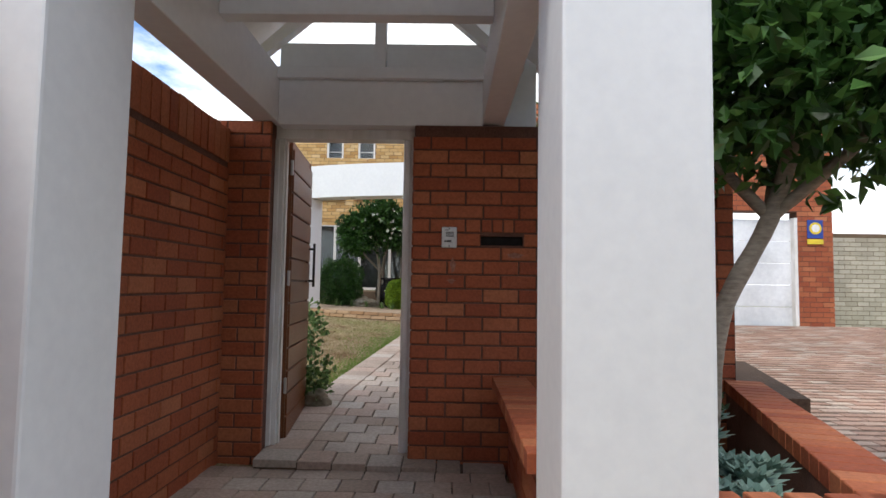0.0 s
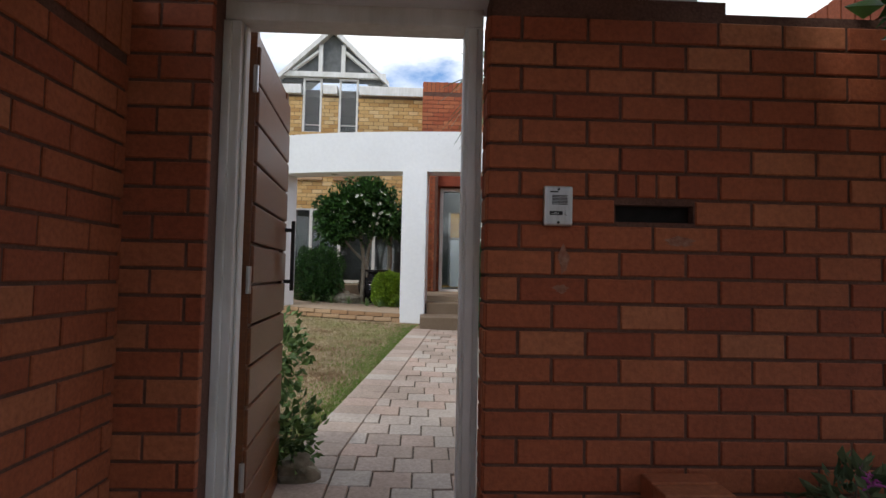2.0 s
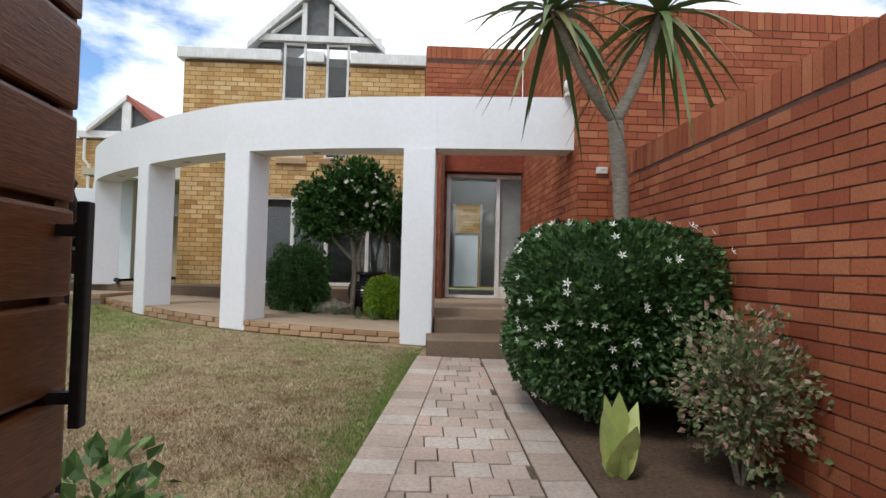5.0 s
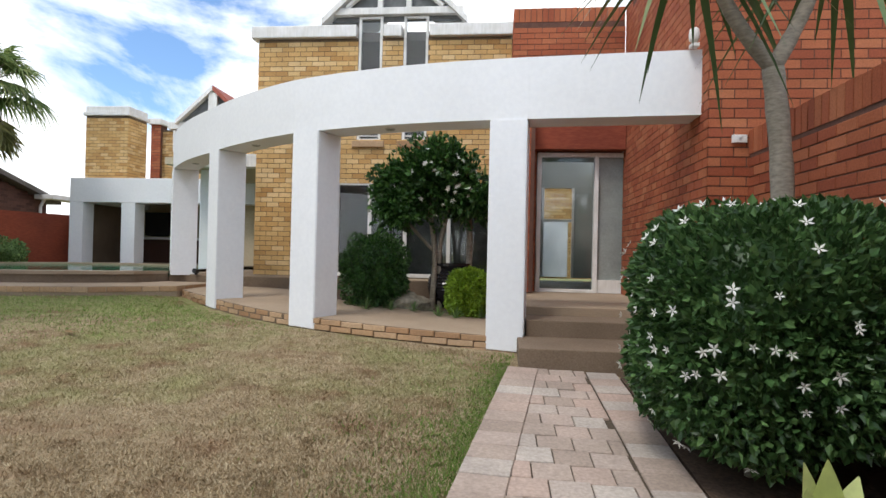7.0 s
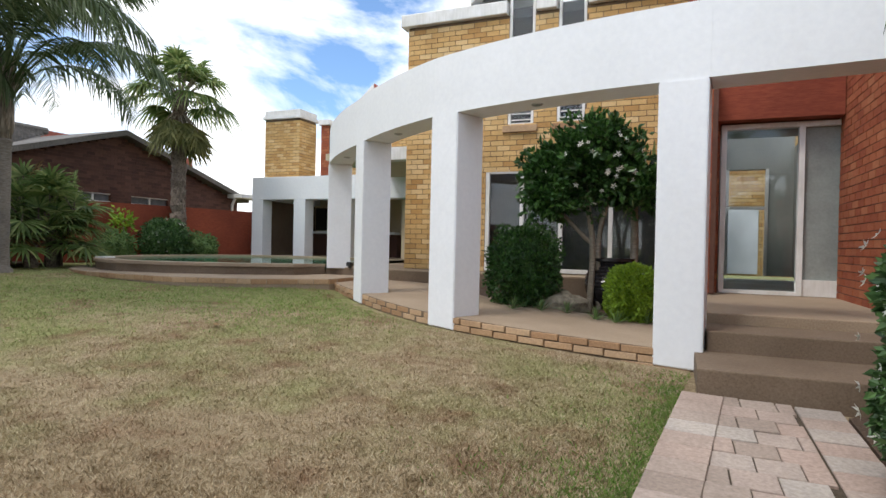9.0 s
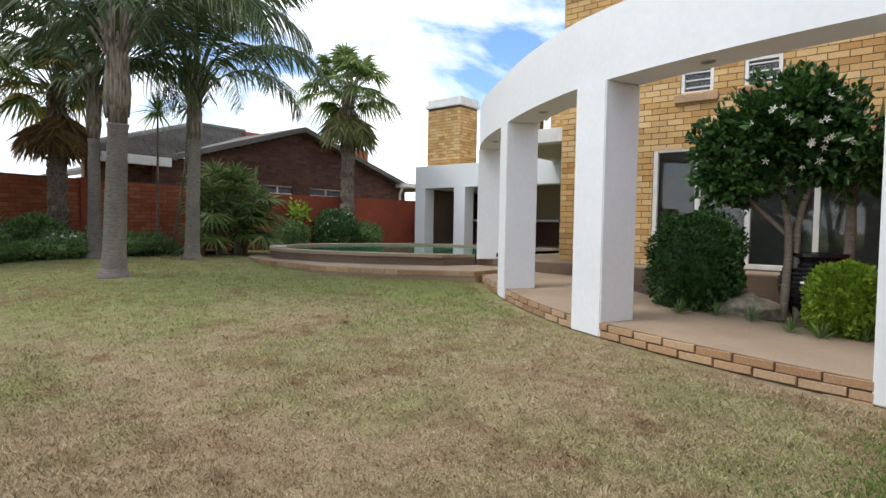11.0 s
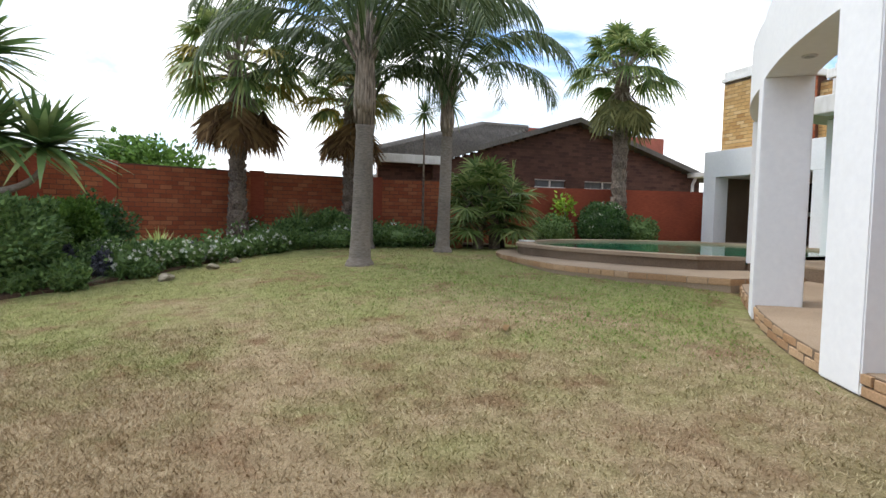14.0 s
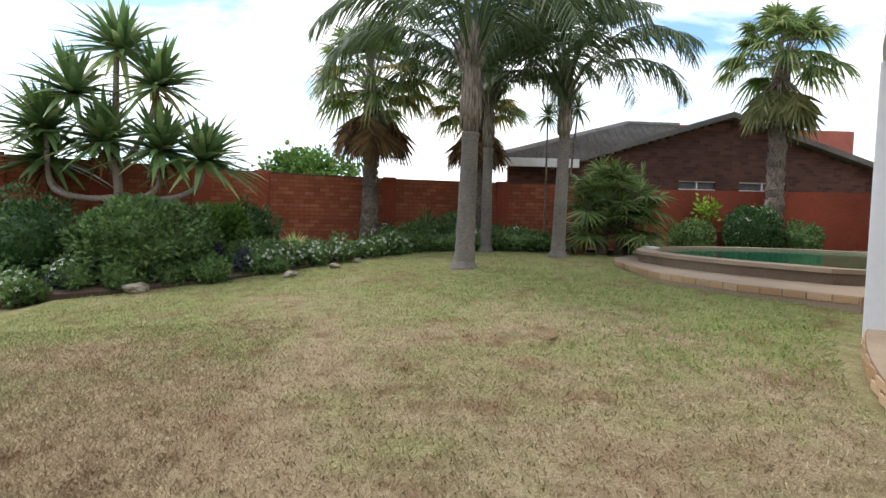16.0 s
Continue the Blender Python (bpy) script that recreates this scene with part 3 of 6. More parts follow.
def canopy():
    t = thing("entry_canopy", (-0.2, 2.3, 0), "white plastered gate canopy on square pillars", "canopy")
    for x0, x1 in ((0.54, 0.985), (-1.47, -1.01)):
        part("pillar", boxed(x0, x1, 1.19, 1.66, -0.1, 2.60, bevel=0.012), M_WHITE, t, "white plastered pillar")
    part("side_beam", boxed(-1.18, -1.01, 1.66, GY + 0.2, 2.40, 2.78, bevel=0.008), M_WHITE, t)
    part("side_beam", boxed(0.43, 0.585, 1.66, GY + 0.2, 2.40, 2.78, bevel=0.008), M_WHITE, t)
    part("front_beam", boxed(-1.47, 0.985, 1.21, 1.64, 2.603, 3.0, bevel=0.008), M_WHITE, t)
    part("back_panel", boxed(-1.008, 0.428, GY + 0.02, GY + 0.2, 2.38, 2.70, bevel=0.004), M_WHITE, t)
    part("back_board", boxed(-1.03, 0.45, GY + 0.10, GY + 0.14, 2.703, 3.0), M_WHITE, t)
    part("trim", boxed(-1.03, 0.45, GY - 0.03, GY + 0.02, 2.70, 2.78, bevel=0.006), M_WHITE, t)
    part("tie_beam", boxed(-1.005, 0.425, 2.40, 2.50, 2.66, 2.78, bevel=0.006), M_WHITE, t)
    cx = -0.30
    for y in (GY + 0.02, 2.40):
        part("king_post", boxed(cx - 0.04, cx + 0.04, y, y + 0.08, 2.785, 3.62, bevel=0.004), M_WHITE, t)
        for sgn in (-1, 1):
            b = bmesh.new()
            vs = []
            for x, z in ((0.92, 2.80), (1.02, 2.80), (0.0, 3.72), (0.0, 3.58)):
                vs.append((cx + sgn * x, z))
            lo = [b.verts.new((x, y, z)) for x, z in vs]
            hi = [b.verts.new((x, y + 0.08, z)) for x, z in vs]
            b.faces.new(lo)
            b.faces.new(hi[::-1])
            for i in range(4):
                b.faces.new((lo[i], hi[i], hi[(i + 1) % 4], lo[(i + 1) % 4]))
            bmesh.ops.recalc_face_normals(b, faces=b.faces)
            part("rafter", b, M_WHITE, t)
    for sgn in (-1, 1):
        b = bmesh.new()
        lo = [b.verts.new((cx + sgn * x, y, z)) for x, y, z in ((1.25, 1.0, 2.80), (1.25, 3.75, 2.80), (0.0, 3.75, 3.76), (0.0, 1.0, 3.76))]
        hi = [b.verts.new((v.co.x, v.co.y, v.co.z + 0.09)) for v in lo]
        b.faces.new(lo)
        b.faces.new(hi[::-1])
        for i in range(4):
            b.faces.new((lo[i], hi[i], hi[(i + 1) % 4], lo[(i + 1) % 4]))
        bmesh.ops.recalc_face_normals(b, faces=b.faces)
        part("roof_slope", b, M_WHITE, t)
    return local(t)


canopy()

# the white block behind the gate wall, seen above it on the right
tagged(mesh_object("gate_cap", boxed(0.43, 0.83, GY + 0.205, GY + 0.6, 2.3, 3.05, bevel=0.01), M_WHITE), "white plastered block above the gate wall", "wall", "", "structure")

# ---- colonnade, terraces and steps ----
CX, CY, CR = 0.668, 19.438, 8.681
BEAM0, BEAM1, TERR = 3.072, 3.745, 1.10
ANG = [-98.68, -115.74, -131.10, -149.37]
BOW = [-0.016, 0.069, -0.085, 0.031]     # how far each pillar stands off the true circle


def arc(r, a0, a1, n):
    out = []
    for i in range(n + 1):
        a = a0 + (a1 - a0) * i / n
        q = r + float(np.interp(-a, [-v for v in ANG], BOW))
        out.append((CX + q * math.cos(radians(a)), CY + q * math.sin(radians(a))))
    return out


def slab(x, y):
    """The walkway climbs gently round the curve."""
    a = -math.degrees(math.atan2(y - CY, x - CX))
    return 0.705 + 0.0046 * (min(max(a, 96.0), 150.0) - 98.7)


def ring(bm, r0, r1, a0, a1, n, z0, z1):
    return prism(bm, arc(r1, a0, a1, n) + arc(r0, a1, a0, n), z0, z1)


def colonnade():
    t = thing("colonnade", (-3.0, 12.0, 0.8), "white plastered curved colonnade with square pillars", "colonnade")
    depth = 0.42
    bm = ring(bmesh.new(), CR - depth, CR, -152.4, -95.9, 60, BEAM0, BEAM1)
    bmesh.ops.recalc_face_normals(bm, faces=bm.faces)
    part("beam", bm, M_WHITE, t, "curved white beam")
    x0, y0 = arc(CR, -95.9, -95, 1)[0]
    bm = prism(bmesh.new(), [(x0 + 0.001, y0 + 0.002), (1.545, 10.65), (1.545, 11.05), (x0 + 0.001, y0 + 0.42)], BEAM0, BEAM1)
    part("straight_beam", bm, M_WHITE, t, "straight white beam over the entrance")
    for a in ANG:
        w = 2.72
        bm = bmesh.new()
        foot = TERR - 0.02 if a < -140 else None
        q = arc(CR + 0.016, a, a + w, 1) + arc(CR - depth - 0.004, a + w, a, 1)
        prism(bm, q, (lambda x, y: foot) if foot else (lambda x, y: ground(x, y) + 0.01), BEAM0 + 0.001)
        bmesh.ops.bevel(bm, geom=list(bm.edges), offset=0.01, segments=2, affect="EDGES")
        part("pillar", bm, M_WHITE, t, "white square pillar")
    return local(t)


colonnade()


def walkway():
    bm = ring(bmesh.new(), CR - 1.75, CR - 0.02, -156, -95.4, 40, 0.3, slab)
    bmesh.ops.recalc_face_normals(bm, faces=bm.faces)
    tagged(mesh_object("walkway", bm, M_SLAB), "beige screed walkway under the colonnade", "walkway", "", "structure")


walkway()
plinth = thing("plinth", (-3.0, 11.9, 0.4), "yellow-brown brick edging of the walkway", "edging", "", "structure")
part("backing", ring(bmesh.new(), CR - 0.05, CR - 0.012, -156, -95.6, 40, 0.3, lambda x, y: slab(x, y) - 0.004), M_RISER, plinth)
local(plinth)


def plinth_bricks():
    da = math.degrees(0.30 / CR)
    for row in range(4):
        a = -150 + (row % 2) * da / 2
        while a < -96:
            x, y = arc(CR + 0.004, a, a, 1)[0]
            z = slab(x, y) - 0.074 - row * 0.071
            if z + 0.055 > ground(x, y) and a < -97.5:
                PIECES.append((plinth, "brick", (x, y, z), radians(a + 90 + da / 2), (0.288, 0.05, 0.061), M_PLINTH))
            a += da


plinth_bricks()


def terrace():
    bm = prism(bmesh.new(), [(-7.6, 14.9), (-4.6, 14.75), (-0.4, 14.75), (-0.4, 15.40), (-5.2, 15.40), (-5.2, 24.0), (-14.0, 24.0), (-14.0, 19.6), (-7.6, 19.6)], 0.5, TERR)
    tagged(mesh_object("terrace", bm, [M_SLAB]), "beige screed patio terrace", "terrace", "", "structure")
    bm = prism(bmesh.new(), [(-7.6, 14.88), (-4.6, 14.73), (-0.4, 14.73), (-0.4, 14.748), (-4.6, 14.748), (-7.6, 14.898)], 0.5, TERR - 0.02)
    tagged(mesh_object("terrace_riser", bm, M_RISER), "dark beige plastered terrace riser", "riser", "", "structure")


terrace()


def steps():
    t = thing("entrance_steps", (0.6, 11, 0.4), "brown screed entrance steps", "steps", "", "structure")
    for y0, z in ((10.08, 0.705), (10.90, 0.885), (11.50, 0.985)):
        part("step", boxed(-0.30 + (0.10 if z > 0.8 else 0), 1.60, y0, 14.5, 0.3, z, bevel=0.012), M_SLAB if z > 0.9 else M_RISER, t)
    return local(t)


steps()

# ---- the house ----
house = thing("house", (-2.0, 16.0, 0), "two-storey yellow and red face-brick house", "house")
FY = 15.45
OFF = 5.37
WIN = [(-3.34, -2.87), (-2.45, -1.97)]
holes = [(a + OFF, b + OFF, 4.80, 6.20) for a, b in WIN]
holes += [(-3.34 + OFF, -2.87 + OFF, 3.75, 4.18), (-2.45 + OFF, -1.97 + OFF, 3.75, 4.18), (-3.73 + OFF, -0.55 + OFF, TERR + 0.01, 2.97)]
brick_wall("wall", (-OFF, FY), (-0.36, FY), TERR, 5.76, 0.25, M_YEL, M_MORTAR_Y, "", holes, parent=house)
brick_wall("side_wall", (-OFF, 22.0), (-OFF, FY), TERR, 5.76, 0.25, M_YEL, M_MORTAR_Y, "", (), parent=house)
# red entrance block
RY = 14.39
brick_wall("wall", (-0.36, RY), (1.52, RY), 0.98, 5.82, 0.25, M_RED, M_MORTAR, "", [(0.45, 2.05, 0.9, 3.36)], parent=house, soldier=True)
brick_wall("wall", (-0.36, FY), (-0.36, RY), 0.98, 5.82, 0.20, M_RED, M_MORTAR, "", (), parent=house)
stepped = [(0.5 * i, 0.5 * i + 0.5, 5.80 - 0.24 * (0.5 * i + 0.25), 9.0) for i in range(8)]
brick_wall("wall", (1.52, RY), (1.52, 10.45), 0.3, 5.8, 0.25, M_RED, M_MORTAR, "", stepped, parent=house)
brick_wall("wall", (1.52, 10.45), (7.5, 10.45), 0.3, 4.86, 0.25, M_RED, M_MORTAR, "", [(2.9, 5.3, 0.2, 2.78)], parent=house, soldier=True)
brick_wall("porch_wall", (-0.07, 14.38), (-0.07, 13.9), 1.0, 3.9, 0.10, M_RED, M_MORTAR, "", (), parent=house)
part("porch_lintel", boxed(0.035, 1.51, 14.15, 14.36, 3.37, 3.9), M_FENCE, house, "dark red painted lintel")


def roofs():
    for a, b in ((-5.49, -3.37), (-2.84, -2.48), (-1.94, 0.30)):
        part("fascia", boxed(a, b, FY - 0.10, FY + 0.2, 5.765, 6.0, bevel=0.02), M_WPAINT, house, "white eaves fascia")
    part("roof", prism(bmesh.new(), [(-5.37, FY + 0.2), (-0.3, FY + 0.2), (-0.3, 21.8), (-5.37, 21.8)], 5.77, 5.95), M_TILE, house)
    # little white gable over the two tall windows
    for sgn in (-1, 1):
        b = bmesh.new()
        cx, y0, y1 = -2.64, FY - 0.12, FY + 1.9
        pr = [(1.42, 6.0), (1.42, 6.12), (0.0, 7.5), (0.0, 7.34)]
        lo = [b.verts.new((cx + sgn * x, y0, z)) for x, z in pr]
        hi = [b.verts.new((cx + sgn * x, y1, z)) for x, z in pr]
        b.faces.new(lo)
        b.faces.new(hi[::-1])
        for i in range(4):
            b.faces.new((lo[i], hi[i], hi[(i + 1) % 4], lo[(i + 1) % 4]))
        bmesh.ops.recalc_face_normals(b, faces=b.faces)
        part("gable_board", b, M_WPAINT, house, "white gable roof edge")
        b = bmesh.new()
        tube(b, [(cx + sgn * 0.95, FY - 0.02, 6.36), (cx + sgn * 0.33, FY - 0.02, 6.85)], [0.05, 0.05], 6)
        part("gable_brace", b, M_WPAINT, house)
        part("gable_post", boxed(cx + sgn * 0.28 - 0.05, cx + sgn * 0.28 + 0.05, FY - 0.05, FY + 0.05, 6.345, 7.02), M_WPAINT, house)
    part("gable_beam", boxed(-3.9, -1.3, FY - 0.06, FY + 0.1, 6.205, 6.34, bevel=0.01), M_WPAINT, house)
    b = bmesh.new()
    vs = [b.verts.new(p) for p in ((-3.9, FY + 0.06, 6.1), (-1.3, FY + 0.06, 6.1), (-2.6, FY + 0.06, 7.35))]
    ws = [b.verts.new((v.co.x, FY + 0.08, v.co.z)) for v in vs]
    b.faces.new(vs), b.faces.new(ws[::-1])
    for i in range(3):
        b.faces.new((vs[i], ws[i], ws[(i + 1) % 3], vs[(i + 1) % 3]))
    part("gable_glass", b, M_DIM_GREY, house, "grey panes in the gable")


roofs()


def window(name, x0, x1, y, z0, z1, label, bars=(), mull=(), sill=True, f=0.05):
    t = thing(name, ((x0 + x1) / 2, y, z0), label, "window", "", "structure")
    for n, b in (("frame", (x0, x0 + f, z0, z1)), ("frame", (x1 - f, x1, z0, z1)), ("frame", (x0 + f, x1 - f, z1 - f, z1)), ("frame", (x0 + f, x1 - f, z0, z0 + f))):
        part(n, boxed(b[0], b[1], y - 0.02, y + 0.06, b[2], b[3], bevel=0.004), M_WPAINT, t)
    for m in mull:
        part("mullion", boxed(m - f / 2, m + f / 2, y - 0.015, y + 0.055, z0 + f, z1 - f, bevel=0.003), M_WPAINT, t)
    for zb in bars:
        part("glazing_bar", boxed(x0 + f, x1 - f, y - 0.005, y + 0.03, zb - 0.009, zb + 0.009), M_WPAINT, t)
    ob = part("pane", boxed(x0 + f, x1 - f, y + 0.032, y + 0.038, z0 + f, z1 - f), M_GLASS, t, "clear glass")
    ob.visible_shadow = False
    if sill:
        part("sill", boxed(x0 - 0.08, x1 + 0.08, y - 0.09, y + 0.02, z0 - 0.12, z0 - 0.002, bevel=0.01), M_PLINTH, t, "brick sill")
    return local(t)


for i, (a, b) in enumerate(WIN):
    window("window_%d" % (i + 1), a, b, FY + 0.03, 4.80, 6.19, "tall narrow white-framed upper window", (5.02,), (), False)
    window("window_%d" % (i + 3), a, b, FY + 0.03, 3.75, 4.175, "small white louvre window over a brick sill", (3.86, 3.97, 4.08))
window("window_5", -3.73, -0.55, FY + 0.03, TERR + 0.02, 2.965, "white-framed sliding glass doors to the terrace", (), (-3.05, -2.35, -1.5), False, 0.07)
# flat sheet behind the panes; the dimness of the rooms is in its dark grey
part("backdrop_room", boxed(-5.0, -0.5, FY + 1.9, FY + 1.95, TERR, 5.8), M_DIM_GREY, house, "dark grey sheet painted as the dim room inside")


def front_door():
    x0, x1, y, z0, z1 = 0.10, 1.74, RY + 0.03, 0.99, 3.35
    t = thing("door_1", (0.8, y, z0), "white-framed glass front door with a side light", "door", "", "structure")
    f = 0.07
    for b in ((x0, x0 + f, z0, z1), (x1 - f, x1, z0, z1), (1.05, 1.05 + f, z0, z1 - f), (x0 + f, x1 - f, z1 - f, z1)):
        part("frame", boxed(b[0], b[1], y - 0.05, y + 0.08, b[2], b[3], bevel=0.005), M_WPAINT, t)
    part("threshold", boxed(x0 + f, 1.05, y - 0.06, y + 0.08, z0, z0 + 0.05), M_WPAINT, t)
    part("kick_panel", boxed(1.12, x1 - f, y - 0.02, y + 0.03, z0, z0 + 0.22), M_WPAINT, t)
    for a, b, c in ((x0 + f, 1.05, z0 + 0.05), (1.12, x1 - f, z0 + 0.22)):
        part("pane", boxed(a, b, y + 0.02, y + 0.026, c, z1 - f), M_GLASS if a < 1 else M_FROST, t, "clear glass" if a < 1 else "frosted grey-green glass").visible_shadow = False
    return local(t)


front_door()


def hall():
    """The entrance hall behind the glass, with its rear window to a yellow-brick court."""
    t = thing("hallway", (0.8, 16.0, 1.06), "pale plastered hallway seen through the glass door", "room", "", "structure")
    part("floor", boxed(-0.3, 1.85, RY + 0.26, 19.0, 0.88, 0.99), M_INSIDE, t)
    part("wall", boxed(-0.32, -0.20, RY + 0.26, 19.0, 1.07, 3.75), M_INSIDE, t)
    part("wall", boxed(1.76, 1.86, RY + 0.26, 19.0, 1.07, 3.75), M_INSIDE, t)
    part("ceiling", boxed(-0.32, 1.86, RY + 0.26, 17.8, 3.75, 3.85), M_INSIDE, t)
    for b in ((-0.2, 0.5, 1.07, 4.1), (1.3, 1.76, 1.07, 4.1), (0.5, 1.3, 3.3, 4.1)):
        part("wall", boxed(b[0], b[1], 19.0, 19.12, b[2], b[3]), M_INSIDE, t)
    part("back_door_frame", box(box(boxed(0.5, 0.56, 18.95, 18.998, 1.07, 3.3), 1.24, 1.3, 18.95, 18.998, 1.07, 3.3), 0.56, 1.24, 18.95, 18.998, 2.45, 2.52), M_WPAINT, t)
    return local(t)


hall()
tagged(mesh_object("door_3", boxed(0.75, 1.6, 22.9, 22.97, 0.95, 2.75, bevel=0.01), M_GARAGE), "white panelled back door across the court", "door", "", "structure")
brick_wall("wall_court", (-1.5, 23.0), (3.0, 23.0), 0.9, 5.0, 0.2, M_YEL, M_MORTAR_Y, "yellow brick court wall behind the house")

# ---- the garden wall on the right ----
brick_wall("wall_garden_side", (1.90, 10.44), (1.90, 3.70), 0.0, 2.86, 0.25, M_RED, M_MORTAR, "red face-brick garden wall with a soldier course", (), (1.0, 3.4, 1.3, 2.6), M_RED1, True)

local(house)
for c in house.children:
    for k in c.children:
        k.matrix_parent_inverse = Matrix.Identity(4)


# ---- pool, patio, pavilion and far wing ----
def ellipse(cx, cy, a, b, d0, d1, n):
    return [(cx + a * math.cos(radians(d0 + (d1 - d0) * i / n)), cy + b * math.sin(radians(d0 + (d1 - d0) * i / n))) for i in range(n + 1)]


def pool_outline(grow):
    """The pool's plan, grown outwards; past half a metre, the wider paved ledge."""
    e = ellipse(-9.7, 16.0, 2.6 + grow, 2.75 + grow, 90, 262, 26)
    if grow > 0.5:
        g = grow - 0.75
        return e + [(-9.0, 12.45 - g), (-8.1, 12.42 - g), (-6.85, 12.85 - g), (-5.85, 13.6 - g), (-5.75, 14.75), (-6.75, 14.85), (-6.75, 18.75 + grow)]
    return e + [(-9.1 + grow * 0.3, 13.42 - grow), (-8.1 + grow * 0.4, 13.82 - grow), (-7.1 + grow * 0.4, 14.45 - grow), (-6.75, 14.8), (-6.75, 18.75 + grow)]


def pool():
    t = thing("swimming_pool", (-9.5, 15.5, 0.5), "raised swimming pool with green water and plastered rim", "pool")
    part("ledge", prism(bmesh.new(), pool_outline(0.75), 0.4, 0.957), M_SLAB, t, "low paved ledge round the pool")
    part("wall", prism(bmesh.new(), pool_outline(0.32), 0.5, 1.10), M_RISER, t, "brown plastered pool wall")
    bm = bmesh.new()
    o, i = pool_outline(0.36), pool_outline(0.0)
    n = len(o)
    for z, flip in ((1.158, False), (1.102, True)):
        a, b = [bm.verts.new((*p, z)) for p in o], [bm.verts.new((*p, z)) for p in i]
        for k in range(n):
            q = (a[k], a[(k + 1) % n], b[(k + 1) % n], b[k])
            bm.faces.new(q[::-1] if flip else q)
        if not flip:
            ta, tb = a, b
        else:
            for k in range(n):
                bm.faces.new((a[k], a[(k + 1) % n], ta[(k + 1) % n], ta[k]))
                bm.faces.new((b[(k + 1) % n], b[k], tb[k], tb[(k + 1) % n]))
    bmesh.ops.recalc_face_normals(bm, faces=bm.faces)
    part("coping", bm, M_SLAB, t, "pale screed coping")
    part("water", prism(bmesh.new(), pool_outline(0.02), 1.04, 1.115), M_WATER, t, "green pool water")
    part("skimmer_lid", boxed(-11.35, -11.05, 13.45, 13.68, 1.159, 1.19, bevel=0.008), M_WPAINT, t, "white skimmer lid")
    return local(t)


pool()
ledge_trim = thing("pool_edging", (-9.0, 13.5, 0.5), "brick-on-edge border of the pool ledge", "edging", "", "structure")


def pool_bricks():
    o = pool_outline(0.765)
    acc = 0.0
    for (x0, y0), (x1, y1) in zip(o, o[1:]):
        if y0 > 16 and x0 < -8:
            continue
        ln = math.hypot(x1 - x0, y1 - y0)
        k = max(1, round(ln / 0.235))
        for i in range(k):
            f = i / k
            PIECES.append((ledge_trim, "brick", (x0 + (x1 - x0) * f, y0 + (y1 - y0) * f, 0.867), math.atan2(y1 - y0, x1 - x0), (round(ln / k, 2) - 0.012, 0.1, 0.083), M_PLINTH))


pool_bricks()


def pavilion():
    t = thing("braai_pavilion", (-10, 20, 1.2), "white plastered barbecue pavilion beside the pool", "pavilion")
    y = 19.90
    for x0, x1 in ((-12.95, -12.53), (-11.35, -10.93), (-9.75, -9.33)):
        part("pillar", boxed(x0, x1, y, y + 0.45, TERR - 0.02, 2.86, bevel=0.012), M_WHITE, t)
    part("beam", boxed(-12.95, -7.0, y, y + 0.45, 2.862, 3.565, bevel=0.012), M_WHITE, t)
    part("side_beam", boxed(-12.95, -12.50, y + 0.452, 23.0, 2.862, 3.565, bevel=0.012), M_WHITE, t)
    part("side_wall", boxed(-12.9, -12.7, y + 0.46, 22.98, TERR - 0.02, 2.86), M_RISER, t)
    part("roof_slab", boxed(-12.47, -6.0, y + 0.46, 23.0, 3.25, 3.5), M_CREAM, t)
    part("back_wall", boxed(-13.0, -5.6, 23.0, 23.2, 1.0, 3.25), M_CREAM, t)
    part("shelf", boxed(-12.6, -9.0, 22.15, 22.5, 1.86, 1.94, bevel=0.01), M_WHITE, t)
    # solid near-black box drawn as the barbecue opening
    part("fireplace", boxed(-12.2, -10.9, 22.3, 22.95, 1.99, 2.75), M_BLACK, t, "near-black box as the barbecue opening")
    part("counter", boxed(-12.6, -9.0, 22.3, 22.95, 1.0, 1.85), M_BROWN, t)
    return local(t)


pavilion()
chimney = thing("chimney", (-12.5, 21.0, 3.7), "square yellow brick chimney with a white cap", "chimney")
for a, b in (((-12.98, 20.5), (-11.62, 20.5)), ((-11.62, 20.5), (-11.62, 21.4)), ((-12.98, 21.4), (-12.98, 20.5))):
    brick_wall("side", a, b, 3.52, 5.5, 0.2, M_YEL, M_MORTAR_Y, "", (), parent=chimney)
part("cap", box(boxed(-13.04, -11.56, 20.44, 21.46, 5.505, 5.62, bevel=0.02), -12.99, -11.61, 20.49, 21.41, 5.622, 5.80, 0.03), M_WPAINT, chimney, "white moulded cap")
local(chimney)
wing = thing("house_wing", (-9.5, 23.0, 1.2), "yellow brick rear wing with a small white gable", "house")
brick_wall("wall", (-12.4, 23.25), (-5.3, 23.25), 3.4, 5.95, 0.25, M_YEL, M_MORTAR_Y, "", [(2.05, 2.45, 4.6, 5.9)], parent=wing)
brick_wall("pier", (-12.6, 23.1), (-12.25, 23.1), 3.7, 6.1, 0.4, M_RED, M_MORTAR, "", (), parent=wing)
part("pier_cap", boxed(-12.66, -12.19, 23.0, 23.6, 6.102, 6.3, bevel=0.02), M_WPAINT, wing)
part("fascia", boxed(-12.0, -5.3, 23.1, 23.4, 5.955, 6.2, bevel=0.02), M_WPAINT, wing)
part("downpipe", tube(bmesh.new(), [(-11.75, 23.12, 5.9), (-11.75, 23.12, 5.2), (-11.6, 23.15, 5.0), (-11.6, 23.15, 3.7)], [0.05] * 4, 8), M_WPAINT, wing, "white downpipe")
